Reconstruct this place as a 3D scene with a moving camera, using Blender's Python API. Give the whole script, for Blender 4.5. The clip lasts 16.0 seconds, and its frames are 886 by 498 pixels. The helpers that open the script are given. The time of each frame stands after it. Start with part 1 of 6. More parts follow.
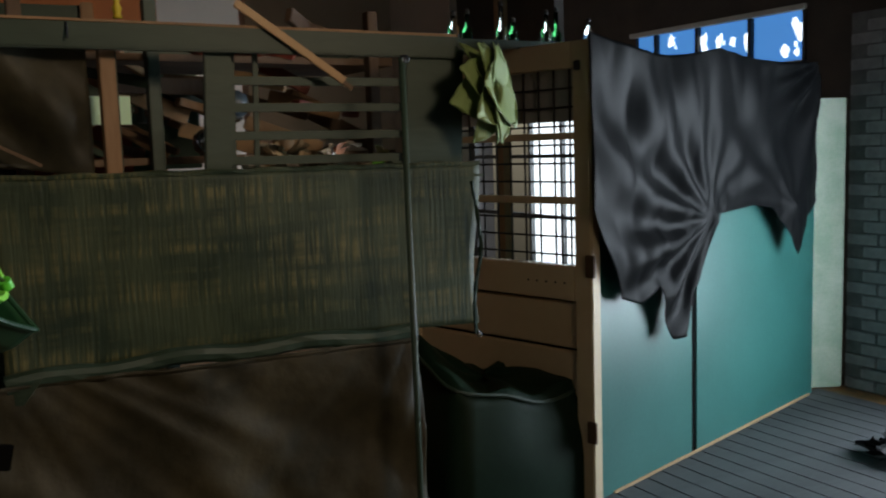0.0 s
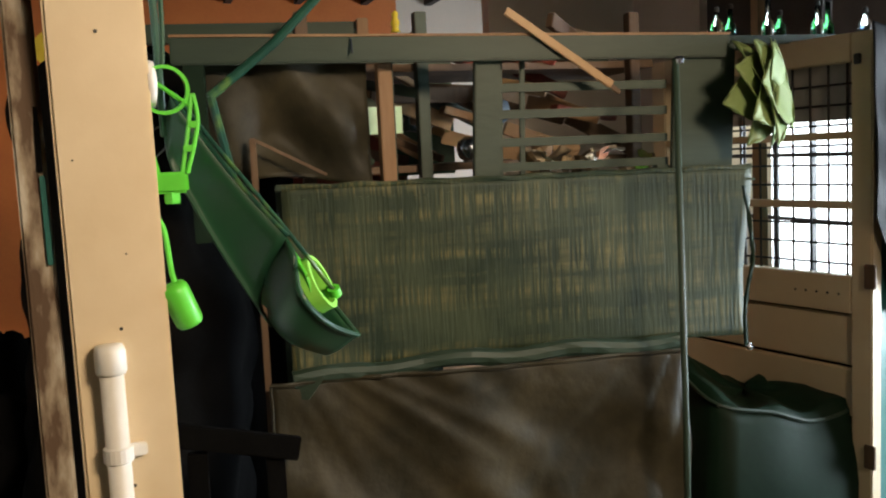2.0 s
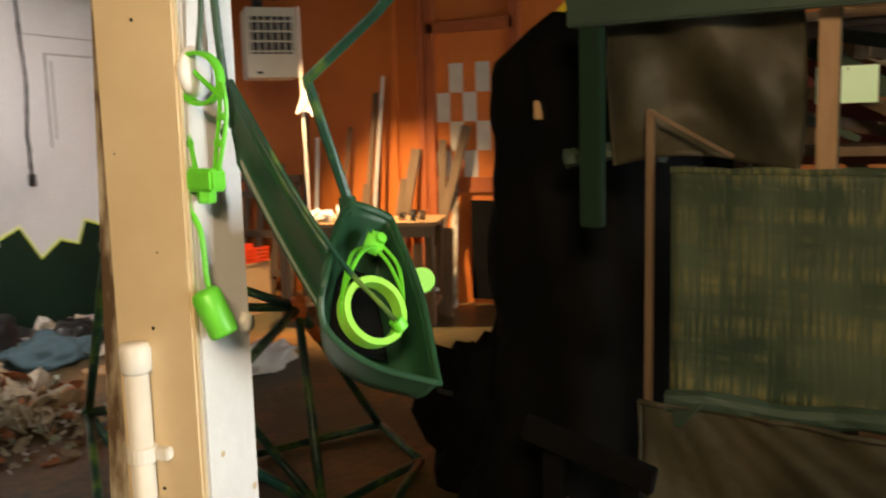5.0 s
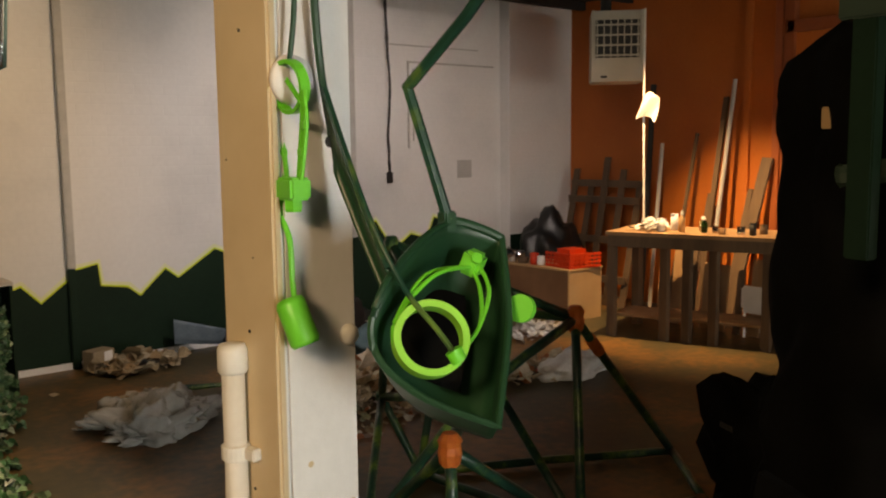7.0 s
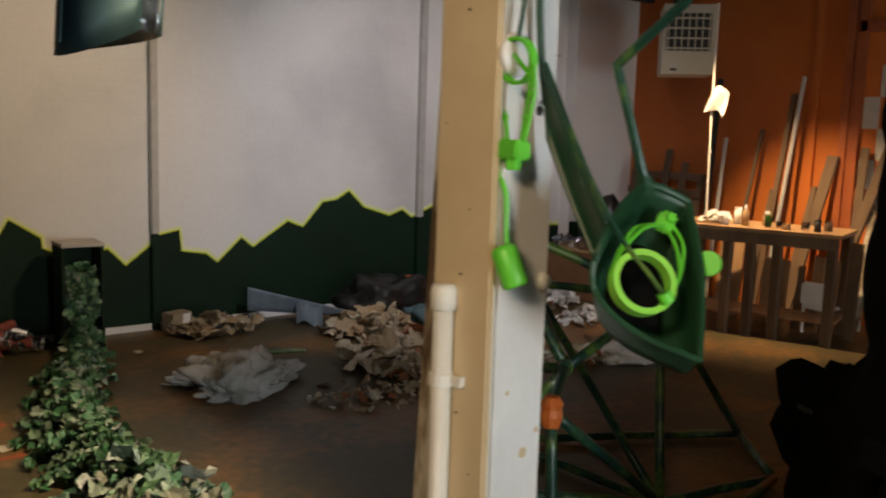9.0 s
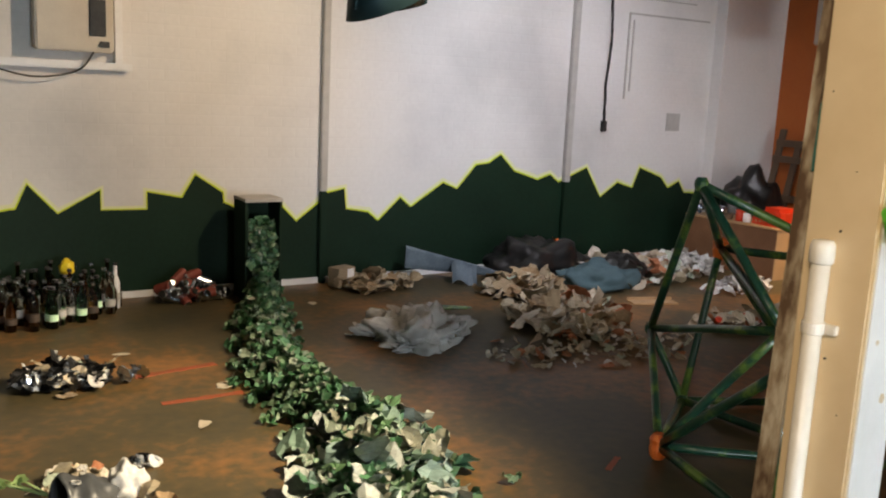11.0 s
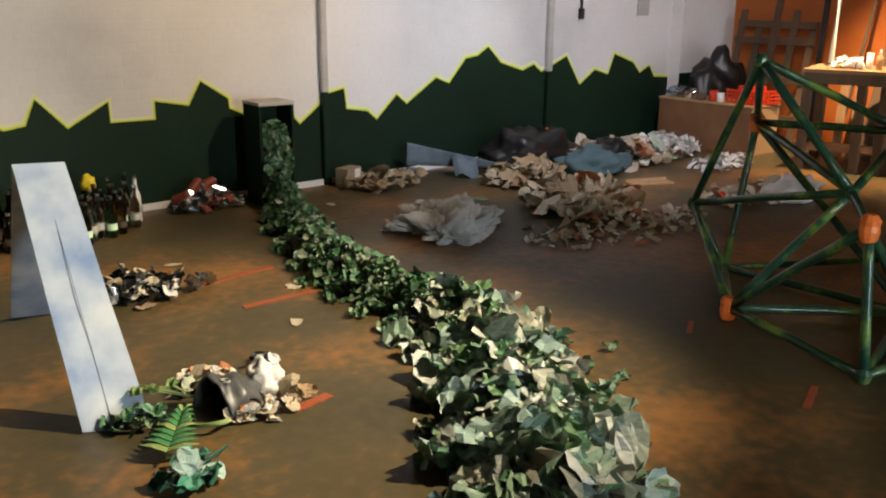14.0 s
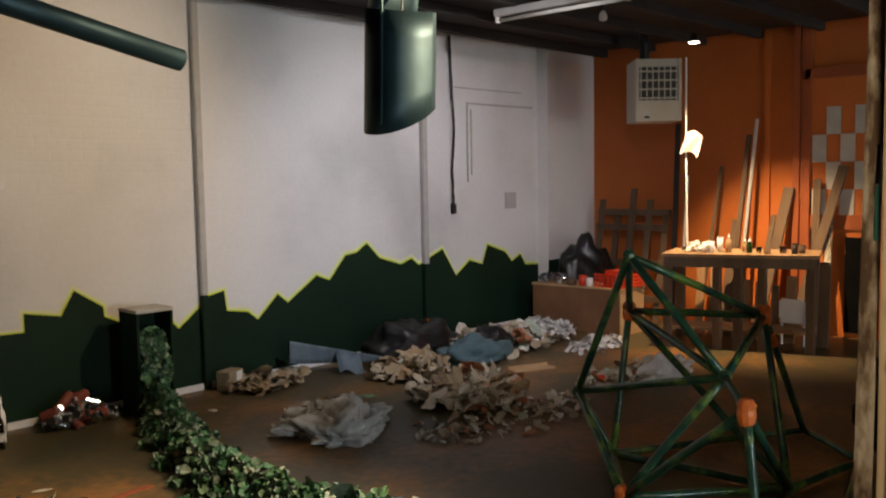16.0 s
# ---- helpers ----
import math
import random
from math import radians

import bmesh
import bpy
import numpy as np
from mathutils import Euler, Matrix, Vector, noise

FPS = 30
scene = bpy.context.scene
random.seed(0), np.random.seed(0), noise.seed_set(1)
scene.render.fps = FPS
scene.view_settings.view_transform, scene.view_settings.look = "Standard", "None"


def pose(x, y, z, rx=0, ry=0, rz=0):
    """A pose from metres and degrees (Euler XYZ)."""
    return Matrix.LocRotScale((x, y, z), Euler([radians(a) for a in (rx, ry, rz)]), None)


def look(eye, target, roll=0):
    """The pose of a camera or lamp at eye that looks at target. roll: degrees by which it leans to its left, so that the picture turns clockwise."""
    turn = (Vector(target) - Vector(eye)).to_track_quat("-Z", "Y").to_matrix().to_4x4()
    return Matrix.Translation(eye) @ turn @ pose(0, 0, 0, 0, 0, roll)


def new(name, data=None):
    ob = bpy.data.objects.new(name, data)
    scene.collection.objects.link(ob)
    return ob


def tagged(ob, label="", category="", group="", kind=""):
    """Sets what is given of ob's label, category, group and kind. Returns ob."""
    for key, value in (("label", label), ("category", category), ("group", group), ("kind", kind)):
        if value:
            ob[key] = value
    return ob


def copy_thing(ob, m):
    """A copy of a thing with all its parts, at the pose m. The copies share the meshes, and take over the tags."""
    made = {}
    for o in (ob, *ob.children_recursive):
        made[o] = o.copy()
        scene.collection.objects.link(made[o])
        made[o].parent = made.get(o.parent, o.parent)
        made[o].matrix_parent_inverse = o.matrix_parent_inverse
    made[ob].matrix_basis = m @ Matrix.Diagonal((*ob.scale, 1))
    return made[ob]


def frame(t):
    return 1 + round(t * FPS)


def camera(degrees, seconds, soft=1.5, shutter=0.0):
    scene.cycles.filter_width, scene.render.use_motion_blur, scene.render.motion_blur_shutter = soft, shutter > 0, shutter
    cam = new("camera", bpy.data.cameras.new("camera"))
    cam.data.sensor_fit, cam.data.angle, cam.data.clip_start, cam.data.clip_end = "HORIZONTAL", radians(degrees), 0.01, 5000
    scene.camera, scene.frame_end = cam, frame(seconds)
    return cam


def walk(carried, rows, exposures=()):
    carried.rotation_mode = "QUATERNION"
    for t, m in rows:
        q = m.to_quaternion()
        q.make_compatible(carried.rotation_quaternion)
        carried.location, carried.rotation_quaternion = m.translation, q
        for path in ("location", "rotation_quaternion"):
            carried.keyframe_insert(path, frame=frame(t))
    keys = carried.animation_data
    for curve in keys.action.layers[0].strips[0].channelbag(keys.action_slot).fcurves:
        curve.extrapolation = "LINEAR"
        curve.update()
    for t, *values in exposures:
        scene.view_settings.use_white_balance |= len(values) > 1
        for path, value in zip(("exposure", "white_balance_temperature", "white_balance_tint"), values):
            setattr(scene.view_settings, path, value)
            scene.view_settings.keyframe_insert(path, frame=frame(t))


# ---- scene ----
cam = camera(53.0, 16.0, soft=2.0, shutter=0.4)
PATH = [
    (0, (-0.167, 2.041, 1.507), (1.492, 0.948, 1.278), -1.9),
    (0.5, (-0.152, 2.057, 1.518), (1.577, 1.079, 1.289), -1.8),
    (1, (-0.107, 2.13, 1.536), (1.692, 1.281, 1.336), -1.4),
    (1.5, (-0.083, 2.166, 1.532), (1.755, 1.403, 1.338), -1.7),
    (2, (-0.068, 2.18, 1.532), (1.805, 1.509, 1.322), -2.8),
    (2.5, (-0.042, 2.14, 1.53), (1.854, 1.535, 1.327), -2.8),
    (3, (-0.027, 1.917, 1.529), (1.94, 1.658, 1.27), -1.3),
    (3.5, (0.03, 1.742, 1.528), (2.011, 1.596, 1.294), -3.9),
    (4, (0.18, 1.629, 1.555), (2.162, 1.661, 1.292), -3.7),
    (4.5, (0.284, 1.427, 1.55), (2.216, 1.869, 1.28), -3.0),
    (5, (0.37, 1.275, 1.567), (2.156, 2.136, 1.307), -1.6),
    (5.2, (0.414, 1.236, 1.573), (2.152, 2.199, 1.341), -1.1),
    (7.5, (0.728, 1.001, 1.57), (1.964, 2.555, 1.329), -0.9),
    (8, (0.681, 0.982, 1.567), (1.968, 2.5, 1.366), -0.5),
    (8.5, (0.532, 1.001, 1.543), (1.758, 2.556, 1.265), -0.1),
    (9, (0.386, 1.053, 1.538), (1.604, 2.617, 1.273), 1.8),
    (9.5, (0.253, 1.118, 1.535), (1.319, 2.782, 1.227), 2.7),
    (11.8, (-0.331, 1.424, 1.472), (0.722, 3.074, 1.058), 2.9),
    (12, (-0.369, 1.483, 1.46), (0.71, 3.098, 0.981), 1.7),
    (12.5, (-0.52, 1.497, 1.476), (0.627, 3.056, 0.971), 3.4),
    (13, (-0.743, 1.502, 1.498), (0.538, 2.959, 1.013), 2.0),
    (13.5, (-0.833, 1.537, 1.482), (0.443, 2.996, 0.989), 0.5),
    (14, (-0.866, 1.56, 1.47), (0.334, 3.059, 0.911), 0.4),
    (14.5, (-0.909, 1.59, 1.509), (0.471, 2.956, 1.03), 0.8),
    (15, (-0.948, 1.602, 1.539), (0.524, 2.909, 1.184), 0.5),
    (15.5, (-0.928, 1.595, 1.561), (0.536, 2.934, 1.311), -1.0),
    (16, (-0.922, 1.586, 1.566), (0.531, 2.951, 1.408), -1.0),
]
EXPOSURES = [(0, -0.9, 6700, 11), (0.8, -0.45, 7200, 12), (1.6, 0.3, 6900, 11), (2.5, 0.6, 6800, 10), (4, 0.38, 6900, 10), (5, 0.3, 8300, 10), (7.5, -0.55, 9400, 14), (8.5, -0.55, 8700, 13), (9.0, -0.6, 7700, 11), (9.7, -0.25, 7200, 10), (12, 0.25, 7100, 10), (14, 0.28, 7100, 10), (15, 0.22, 7400, 11), (16, -0.3, 7300, 11)]
walk(cam, [(t, look(eye, target, roll)) for t, eye, target, roll in PATH], EXPOSURES)

# ---- light ----
world = bpy.data.worlds.new("world")
scene.world = world
world.use_nodes = True
sky = world.node_tree.nodes.new("ShaderNodeTexSky")
sky.sky_type, sky.sun_disc, sky.sun_elevation, sky.sun_rotation = "NISHITA", False, radians(35), radians(200)
world.node_tree.links.new(sky.outputs[0], world.node_tree.nodes["Background"].inputs[0])
world.node_tree.nodes["Background"].inputs[1].default_value = 0.10


def spot(name, eye, target, watts, colour, degrees=70, blend=0.6, radius=0.04):
    data = bpy.data.lights.new(name, "SPOT")
    data.energy, data.color, data.spot_size, data.spot_blend, data.shadow_soft_size = watts, colour, radians(degrees), blend, radius
    ob = new(name, data)
    ob.matrix_world = look(eye, target)
    return ob


def area(name, eye, target, watts, colour, sx, sy):
    data = bpy.data.lights.new(name, "AREA")
    data.energy, data.color, data.shape, data.size, data.size_y = watts, colour, "RECTANGLE", sx, sy
    ob = new(name, data)
    ob.matrix_world = look(eye, target)
    return ob


WARM, COOL, DAY = (1.0, 0.80, 0.58), (0.86, 0.86, 1.0), (0.72, 0.86, 1.0)
# Lamps are unseen; places assumed from shadows, power tuned to the tones
SPOTS = [((2.9, 2.6, 2.84), (0.1, 4.9, 0.0), 1200, (1.0, 0.86, 0.64), 62, 0.05),
         ((3.2, 4.6, 2.84), (0.5, 7.5, 1.3), 300, (1.0, 0.78, 0.55), 100, 0.06),
         ((3.6, 4.4, 2.84), (4.9, 7.3, 0.9), 360, COOL, 92, 0.05),
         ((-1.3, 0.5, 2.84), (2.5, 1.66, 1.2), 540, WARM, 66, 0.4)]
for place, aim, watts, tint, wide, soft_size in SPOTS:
    spot("assumed_spot_lamp", place, aim, watts, tint, wide, 1.0, soft_size)
spot("bench_lamp", (6.42, 5.40, 2.68), (6.95, 5.2, 0.9), 760, (1.0, 0.72, 0.44), 78, 1.0, 0.03)
area("window_light", (5.0, -3.45, 1.25), (4.6, 0.2, 1.0), 210, DAY, 2.6, 1.4)
# Added just inside an assumed doorway out of view, to brighten the teal boards
area("assumed_doorway_light", (1.35, -2.78, 1.2), (2.45, -0.5, 1.45), 200, DAY, 1.0, 1.8)

# ---- materials ----


def shader(name):
    m = bpy.data.materials.new(name)
    m.use_nodes = True
    return m, m.node_tree, m.node_tree.nodes["Principled BSDF"]


def surface(name, a, b, scale=6.0, rough=0.7, metal=0.0, bump=0.15, fine=60.0, spread=0.5, stretch=(1, 1, 1), island=0.0, c=None, spec=0.5):
    """Two colours mixed by a broad and a fine noise, with relief. island: how far each loose piece varies in brightness."""
    m, tree, bsdf = shader(name)
    n, link = tree.nodes.new, tree.links.new
    co, mp = n("ShaderNodeTexCoord"), n("ShaderNodeMapping")
    mp.inputs["Scale"].default_value = stretch
    link(co.outputs["Object"], mp.inputs[0])
    big, small = n("ShaderNodeTexNoise"), n("ShaderNodeTexNoise")
    big.inputs["Scale"].default_value, big.inputs["Detail"].default_value = scale, 6
    small.inputs["Scale"].default_value, small.inputs["Detail"].default_value = fine, 4
    link(mp.outputs[0], big.inputs[0]), link(mp.outputs[0], small.inputs[0])
    ramp = n("ShaderNodeValToRGB")
    ramp.color_ramp.elements[0].position, ramp.color_ramp.elements[1].position = 0.5 - spread / 2, 0.5 + spread / 2
    ramp.color_ramp.elements[0].color, ramp.color_ramp.elements[1].color = (*a, 1), (*b, 1)
    if c:
        e = ramp.color_ramp.elements.new(0.5)
        e.color = (*c, 1)
    add = n("ShaderNodeMath")
    add.operation = "MULTIPLY_ADD"
    link(small.outputs[0], add.inputs[0])
    add.inputs[1].default_value = 0.35
    shift = n("ShaderNodeMath")
    shift.operation = "SUBTRACT"
    link(big.outputs[0], shift.inputs[0])
    shift.inputs[1].default_value = 0.175
    link(shift.outputs[0], add.inputs[2]), link(add.outputs[0], ramp.inputs[0])
    out = ramp.outputs[0]
    if island:
        geo, hsv, rng = n("ShaderNodeNewGeometry"), n("ShaderNodeHueSaturation"), n("ShaderNodeMapRange")
        rng.inputs[3].default_value, rng.inputs[4].default_value = 1 - island, 1 + island
        link(geo.outputs["Random Per Island"], rng.inputs[0]), link(rng.outputs[0], hsv.inputs["Value"]), link(out, hsv.inputs["Color"])
        out = hsv.outputs[0]
    link(out, bsdf.inputs["Base Color"])
    bsdf.inputs["Roughness"].default_value, bsdf.inputs["Metallic"].default_value = rough, metal
    bsdf.inputs["Specular IOR Level"].default_value = spec
    if bump:
        bp = n("ShaderNodeBump")
        bp.inputs["Strength"].default_value, bp.inputs["Distance"].default_value = bump, 0.01
        link(add.outputs[0], bp.inputs["Height"]), link(bp.outputs[0], bsdf.inputs["Normal"])
    return m


def tinted(name, colours, rough=0.7, bump=0.3, trans=0.0):
    """Loose scraps: each piece takes one of several colours."""
    m, tree, bsdf = shader(name)
    n, link = tree.nodes.new, tree.links.new
    geo, ramp, noi, mix = n("ShaderNodeNewGeometry"), n("ShaderNodeValToRGB"), n("ShaderNodeTexNoise"), n("ShaderNodeMix")
    ramp.color_ramp.interpolation = "CONSTANT"
    while len(ramp.color_ramp.elements) < len(colours):
        ramp.color_ramp.elements.new(0.5)
    for i, (e, col) in enumerate(zip(ramp.color_ramp.elements, colours)):
        e.position, e.color = i / len(colours), (*col, 1)
    link(geo.outputs["Random Per Island"], ramp.inputs[0])
    noi.inputs["Scale"].default_value, noi.inputs["Detail"].default_value = 45, 5
    mix.data_type, mix.blend_type = "RGBA", "MULTIPLY"
    mix.inputs[0].default_value = 0.6
    tone = n("ShaderNodeMapRange")
    tone.inputs[1].default_value, tone.inputs[2].default_value, tone.inputs[3].default_value, tone.inputs[4].default_value = 0.3, 0.7, 0.45, 1.1
    link(noi.outputs[0], tone.inputs[0]), link(ramp.outputs[0], mix.inputs[6]), link(tone.outputs[0], mix.inputs[7])
    link(mix.outputs[2], bsdf.inputs["Base Color"])
    bsdf.inputs["Roughness"].default_value = rough
    bp = n("ShaderNodeBump")
    bp.inputs["Strength"].default_value, bp.inputs["Distance"].default_value = bump, 0.01
    link(noi.outputs[0], bp.inputs["Height"]), link(bp.outputs[0], bsdf.inputs["Normal"])
    return m


def painted_brick(name, a, b, dirt):
    """White-painted brickwork whose courses show faintly through the paint, with grey stains."""
    m, tree, bsdf = shader(name)
    n, link = tree.nodes.new, tree.links.new
    co, mp, brick, noi, fine, ramp, mix = (n("ShaderNodeTexCoord"), n("ShaderNodeMapping"), n("ShaderNodeTexBrick"), n("ShaderNodeTexNoise"),
                                           n("ShaderNodeTexNoise"), n("ShaderNodeValToRGB"), n("ShaderNodeMix"))
    mp.inputs["Rotation"].default_value = (radians(90), 0, 0)
    link(co.outputs["Object"], mp.inputs[0]), link(mp.outputs[0], brick.inputs[0])
    brick.inputs["Scale"].default_value = 1.0
    brick.inputs["Brick Width"].default_value, brick.inputs["Row Height"].default_value, brick.inputs["Mortar Size"].default_value = 0.215, 0.075, 0.007
    brick.inputs["Mortar Smooth"].default_value = 0.8
    noi.inputs["Scale"].default_value, noi.inputs["Detail"].default_value = 0.9, 8
    fine.inputs["Scale"].default_value, fine.inputs["Detail"].default_value = 28, 6
    link(co.outputs["Object"], noi.inputs[0]), link(co.outputs["Object"], fine.inputs[0])
    els = ramp.color_ramp.elements
    els[0].position, els[0].color, els[1].position, els[1].color = 0.27, (*dirt, 1), 0.46, (*a, 1)
    e = els.new(0.72)
    e.color = (*b, 1)
    link(noi.outputs[0], ramp.inputs[0])
    mix.data_type, mix.blend_type = "RGBA", "MULTIPLY"
    mix.inputs[0].default_value = 0.12
    link(ramp.outputs[0], mix.inputs[6]), link(fine.outputs[0], mix.inputs[7]), link(mix.outputs[2], bsdf.inputs["Base Color"])
    bsdf.inputs["Roughness"].default_value = 0.75
    height, bp = n("ShaderNodeMath"), n("ShaderNodeBump")
    height.operation = "MULTIPLY_ADD"
    link(fine.outputs[0], height.inputs[0])
    height.inputs[1].default_value = 0.5
    inv = n("ShaderNodeMath")
    inv.operation = "MULTIPLY"
    inv.inputs[1].default_value = -0.6
    link(brick.outputs["Fac"], inv.inputs[0]), link(inv.outputs[0], height.inputs[2])
    bp.inputs["Strength"].default_value, bp.inputs["Distance"].default_value = 0.2, 0.004
    link(height.outputs[0], bp.inputs["Height"]), link(bp.outputs[0], bsdf.inputs["Normal"])
    return m


def reed_mat(name, dark, mid, straw):
    """Fine upright reeds under uneven dark green paint, worn to straw colour along bands."""
    m, tree, bsdf = shader(name)
    n, link = tree.nodes.new, tree.links.new
    co, mp, reed, broad, band, flat = n("ShaderNodeTexCoord"), n("ShaderNodeMapping"), n("ShaderNodeTexNoise"), n("ShaderNodeTexNoise"), n("ShaderNodeTexNoise"), n("ShaderNodeMapping")
    mp.inputs["Scale"].default_value, flat.inputs["Scale"].default_value = (1, 1, 0.05), (1, 0.35, 3.0)
    link(co.outputs["Object"], mp.inputs[0]), link(co.outputs["Object"], flat.inputs[0])
    reed.inputs["Scale"].default_value, reed.inputs["Detail"].default_value = 130, 2
    broad.inputs["Scale"].default_value, broad.inputs["Detail"].default_value = 5.5, 6
    band.inputs["Scale"].default_value, band.inputs["Detail"].default_value = 7.0, 5
    link(mp.outputs[0], reed.inputs[0]), link(co.outputs["Object"], broad.inputs[0]), link(flat.outputs[0], band.inputs[0])
    base, worn, wear = n("ShaderNodeValToRGB"), n("ShaderNodeMix"), n("ShaderNodeMath")
    base.color_ramp.elements[0].position, base.color_ramp.elements[1].position = 0.35, 0.65
    base.color_ramp.elements[0].color, base.color_ramp.elements[1].color = (*dark, 1), (*mid, 1)
    link(broad.outputs[0], base.inputs[0])
    wear.operation = "MULTIPLY"
    line, patch = n("ShaderNodeMapRange"), n("ShaderNodeMapRange")
    for node, lo, hi in ((line, 0.44, 0.62), (patch, 0.44, 0.66)):
        node.inputs[1].default_value, node.inputs[2].default_value = lo, hi
    link(reed.outputs[0], line.inputs[0]), link(band.outputs[0], patch.inputs[0]), link(line.outputs[0], wear.inputs[0]), link(patch.outputs[0], wear.inputs[1])
    worn.data_type = "RGBA"
    worn.inputs[7].default_value = (*straw, 1)
    link(wear.outputs[0], worn.inputs[0]), link(base.outputs[0], worn.inputs[6]), link(worn.outputs[2], bsdf.inputs["Base Color"])
    bsdf.inputs["Roughness"].default_value, bsdf.inputs["Specular IOR Level"].default_value = 0.55, 0.3
    bp = n("ShaderNodeBump")
    bp.inputs["Strength"].default_value, bp.inputs["Distance"].default_value = 0.6, 0.004
    link(reed.outputs[0], bp.inputs["Height"]), link(bp.outputs[0], bsdf.inputs["Normal"])
    return m


def glow(name, colour, strength):
    m, tree, bsdf = shader(name)
    bsdf.inputs["Base Color"].default_value = (*colour, 1)
    bsdf.inputs["Emission Color"].default_value, bsdf.inputs["Emission Strength"].default_value = (*colour, 1), strength
    return m


def glassy(name, colour, rough=0.05):
    m, tree, bsdf = shader(name)
    bsdf.inputs["Base Color"].default_value = (*colour, 1)
    bsdf.inputs["Transmission Weight"].default_value, bsdf.inputs["Roughness"].default_value, bsdf.inputs["IOR"].default_value = 1.0, rough, 1.45
    return m


M_white = painted_brick("white_painted_brick", (0.74, 0.72, 0.70), (0.80, 0.79, 0.78), (0.58, 0.57, 0.56))
M_mural = surface("dark_green_paint", (0.0035, 0.014, 0.007), (0.008, 0.029, 0.0145), 1.2, 0.6, bump=0.15, fine=40, spec=0.2)
M_edge = surface("yellow_spray_paint", (0.56, 0.68, 0.03), (0.66, 0.76, 0.06), 9, 0.7, bump=0.05)
M_haze = surface("pale_yellow_overspray", (0.72, 0.74, 0.42), (0.76, 0.77, 0.56), 9, 0.75, bump=0.05)
M_grey = surface("grey_pipe_paint", (0.38, 0.365, 0.34), (0.50, 0.48, 0.45), 8, 0.6)
M_orange = surface("orange_wall_paint", (0.42, 0.10, 0.018), (0.56, 0.16, 0.03), 1.6, 0.65, bump=0.2, fine=35, spread=0.7)
M_red = surface("dark_orange_trim_paint", (0.26, 0.06, 0.018), (0.36, 0.09, 0.025), 4, 0.6)
M_floor = surface("stained_concrete_floor", (0.046, 0.042, 0.024), (0.27, 0.125, 0.040), 0.95, 0.42, bump=0.2, fine=16, spread=0.38, c=(0.088, 0.066, 0.031), spec=0.3)
M_frond = surface("green_plastic_frond", (0.03, 0.15, 0.05), (0.07, 0.24, 0.09), 20, 0.4, bump=0.1)
M_redtape = surface("faded_red_floor_paint", (0.36, 0.07, 0.028), (0.24, 0.075, 0.03), 14, 0.6, bump=0.05)
M_ceiling = surface("black_ceiling", (0.012, 0.009, 0.008), (0.03, 0.022, 0.018), 3, 0.85)
M_cream = surface("cream_gloss_paint", (0.60, 0.475, 0.30), (0.68, 0.555, 0.37), 5, 0.5, bump=0.2, fine=25)
M_whitepaint = surface("white_gloss_paint", (0.72, 0.72, 0.72), (0.82, 0.82, 0.82), 8, 0.4, bump=0.12)
M_pvc = surface("white_plastic_pipe", (0.70, 0.68, 0.62), (0.80, 0.78, 0.73), 20, 0.35, bump=0.05)
M_lime = surface("lime_green_plastic", (0.10, 0.62, 0.05), (0.14, 0.70, 0.07), 12, 0.38, bump=0.05)
M_limepale = surface("pale_lime_tape", (0.20, 0.66, 0.07), (0.30, 0.74, 0.11), 12, 0.5, bump=0.05)
M_green = surface("green_plastic_sheet", (0.008, 0.042, 0.020), (0.016, 0.075, 0.036), 6, 0.4, bump=0.08, fine=30)
M_beam = surface("dark_green_painted_wood", (0.016, 0.036, 0.023), (0.034, 0.060, 0.040), 7, 0.55, bump=0.3, stretch=(1, 0.2, 1))
M_canvas = reed_mat("green_painted_reed_mat", (0.014, 0.028, 0.016), (0.050, 0.068, 0.038), (0.125, 0.118, 0.05))
M_tarp = surface("brown_plastic_tarp", (0.014, 0.014, 0.009), (0.060, 0.052, 0.031), 4, 0.55, bump=0.7, fine=30, spec=0.25)
# Black cloth; also stands in for shade in hollows and on unlit edges
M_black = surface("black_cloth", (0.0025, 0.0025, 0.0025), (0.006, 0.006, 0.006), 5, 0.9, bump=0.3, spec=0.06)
M_satin = surface("black_satin_cloth", (0.0035, 0.004, 0.0045), (0.0075, 0.008, 0.0085), 3, 0.42, bump=0.05, spec=0.05)
M_teal = surface("teal_painted_board", (0.020, 0.115, 0.100), (0.034, 0.16, 0.14), 2, 0.38, bump=0.08)
M_mint = surface("peeling_mint_paint", (0.40, 0.56, 0.40), (0.58, 0.68, 0.54), 5, 0.6, bump=0.4, spread=0.3)
M_brick = surface("dark_grey_brick", (0.20, 0.22, 0.235), (0.34, 0.36, 0.38), 9, 0.8, bump=0.5)
M_mortar = surface("dark_mortar", (0.10, 0.11, 0.118), (0.17, 0.18, 0.19), 14, 0.85, bump=0.3)
M_wood = surface("bare_wood", (0.22, 0.12, 0.055), (0.38, 0.23, 0.12), 6, 0.65, bump=0.3, stretch=(1, 1, 0.15))
M_oldwood = surface("old_dark_timber", (0.07, 0.042, 0.024), (0.17, 0.105, 0.06), 6, 0.7, bump=0.4, stretch=(1, 1, 0.15))
M_ply = surface("brown_plywood", (0.16, 0.075, 0.035), (0.24, 0.12, 0.06), 4, 0.6, bump=0.1)
M_plypale = surface("pale_plywood", (0.42, 0.26, 0.13), (0.52, 0.34, 0.18), 4, 0.6, bump=0.1)
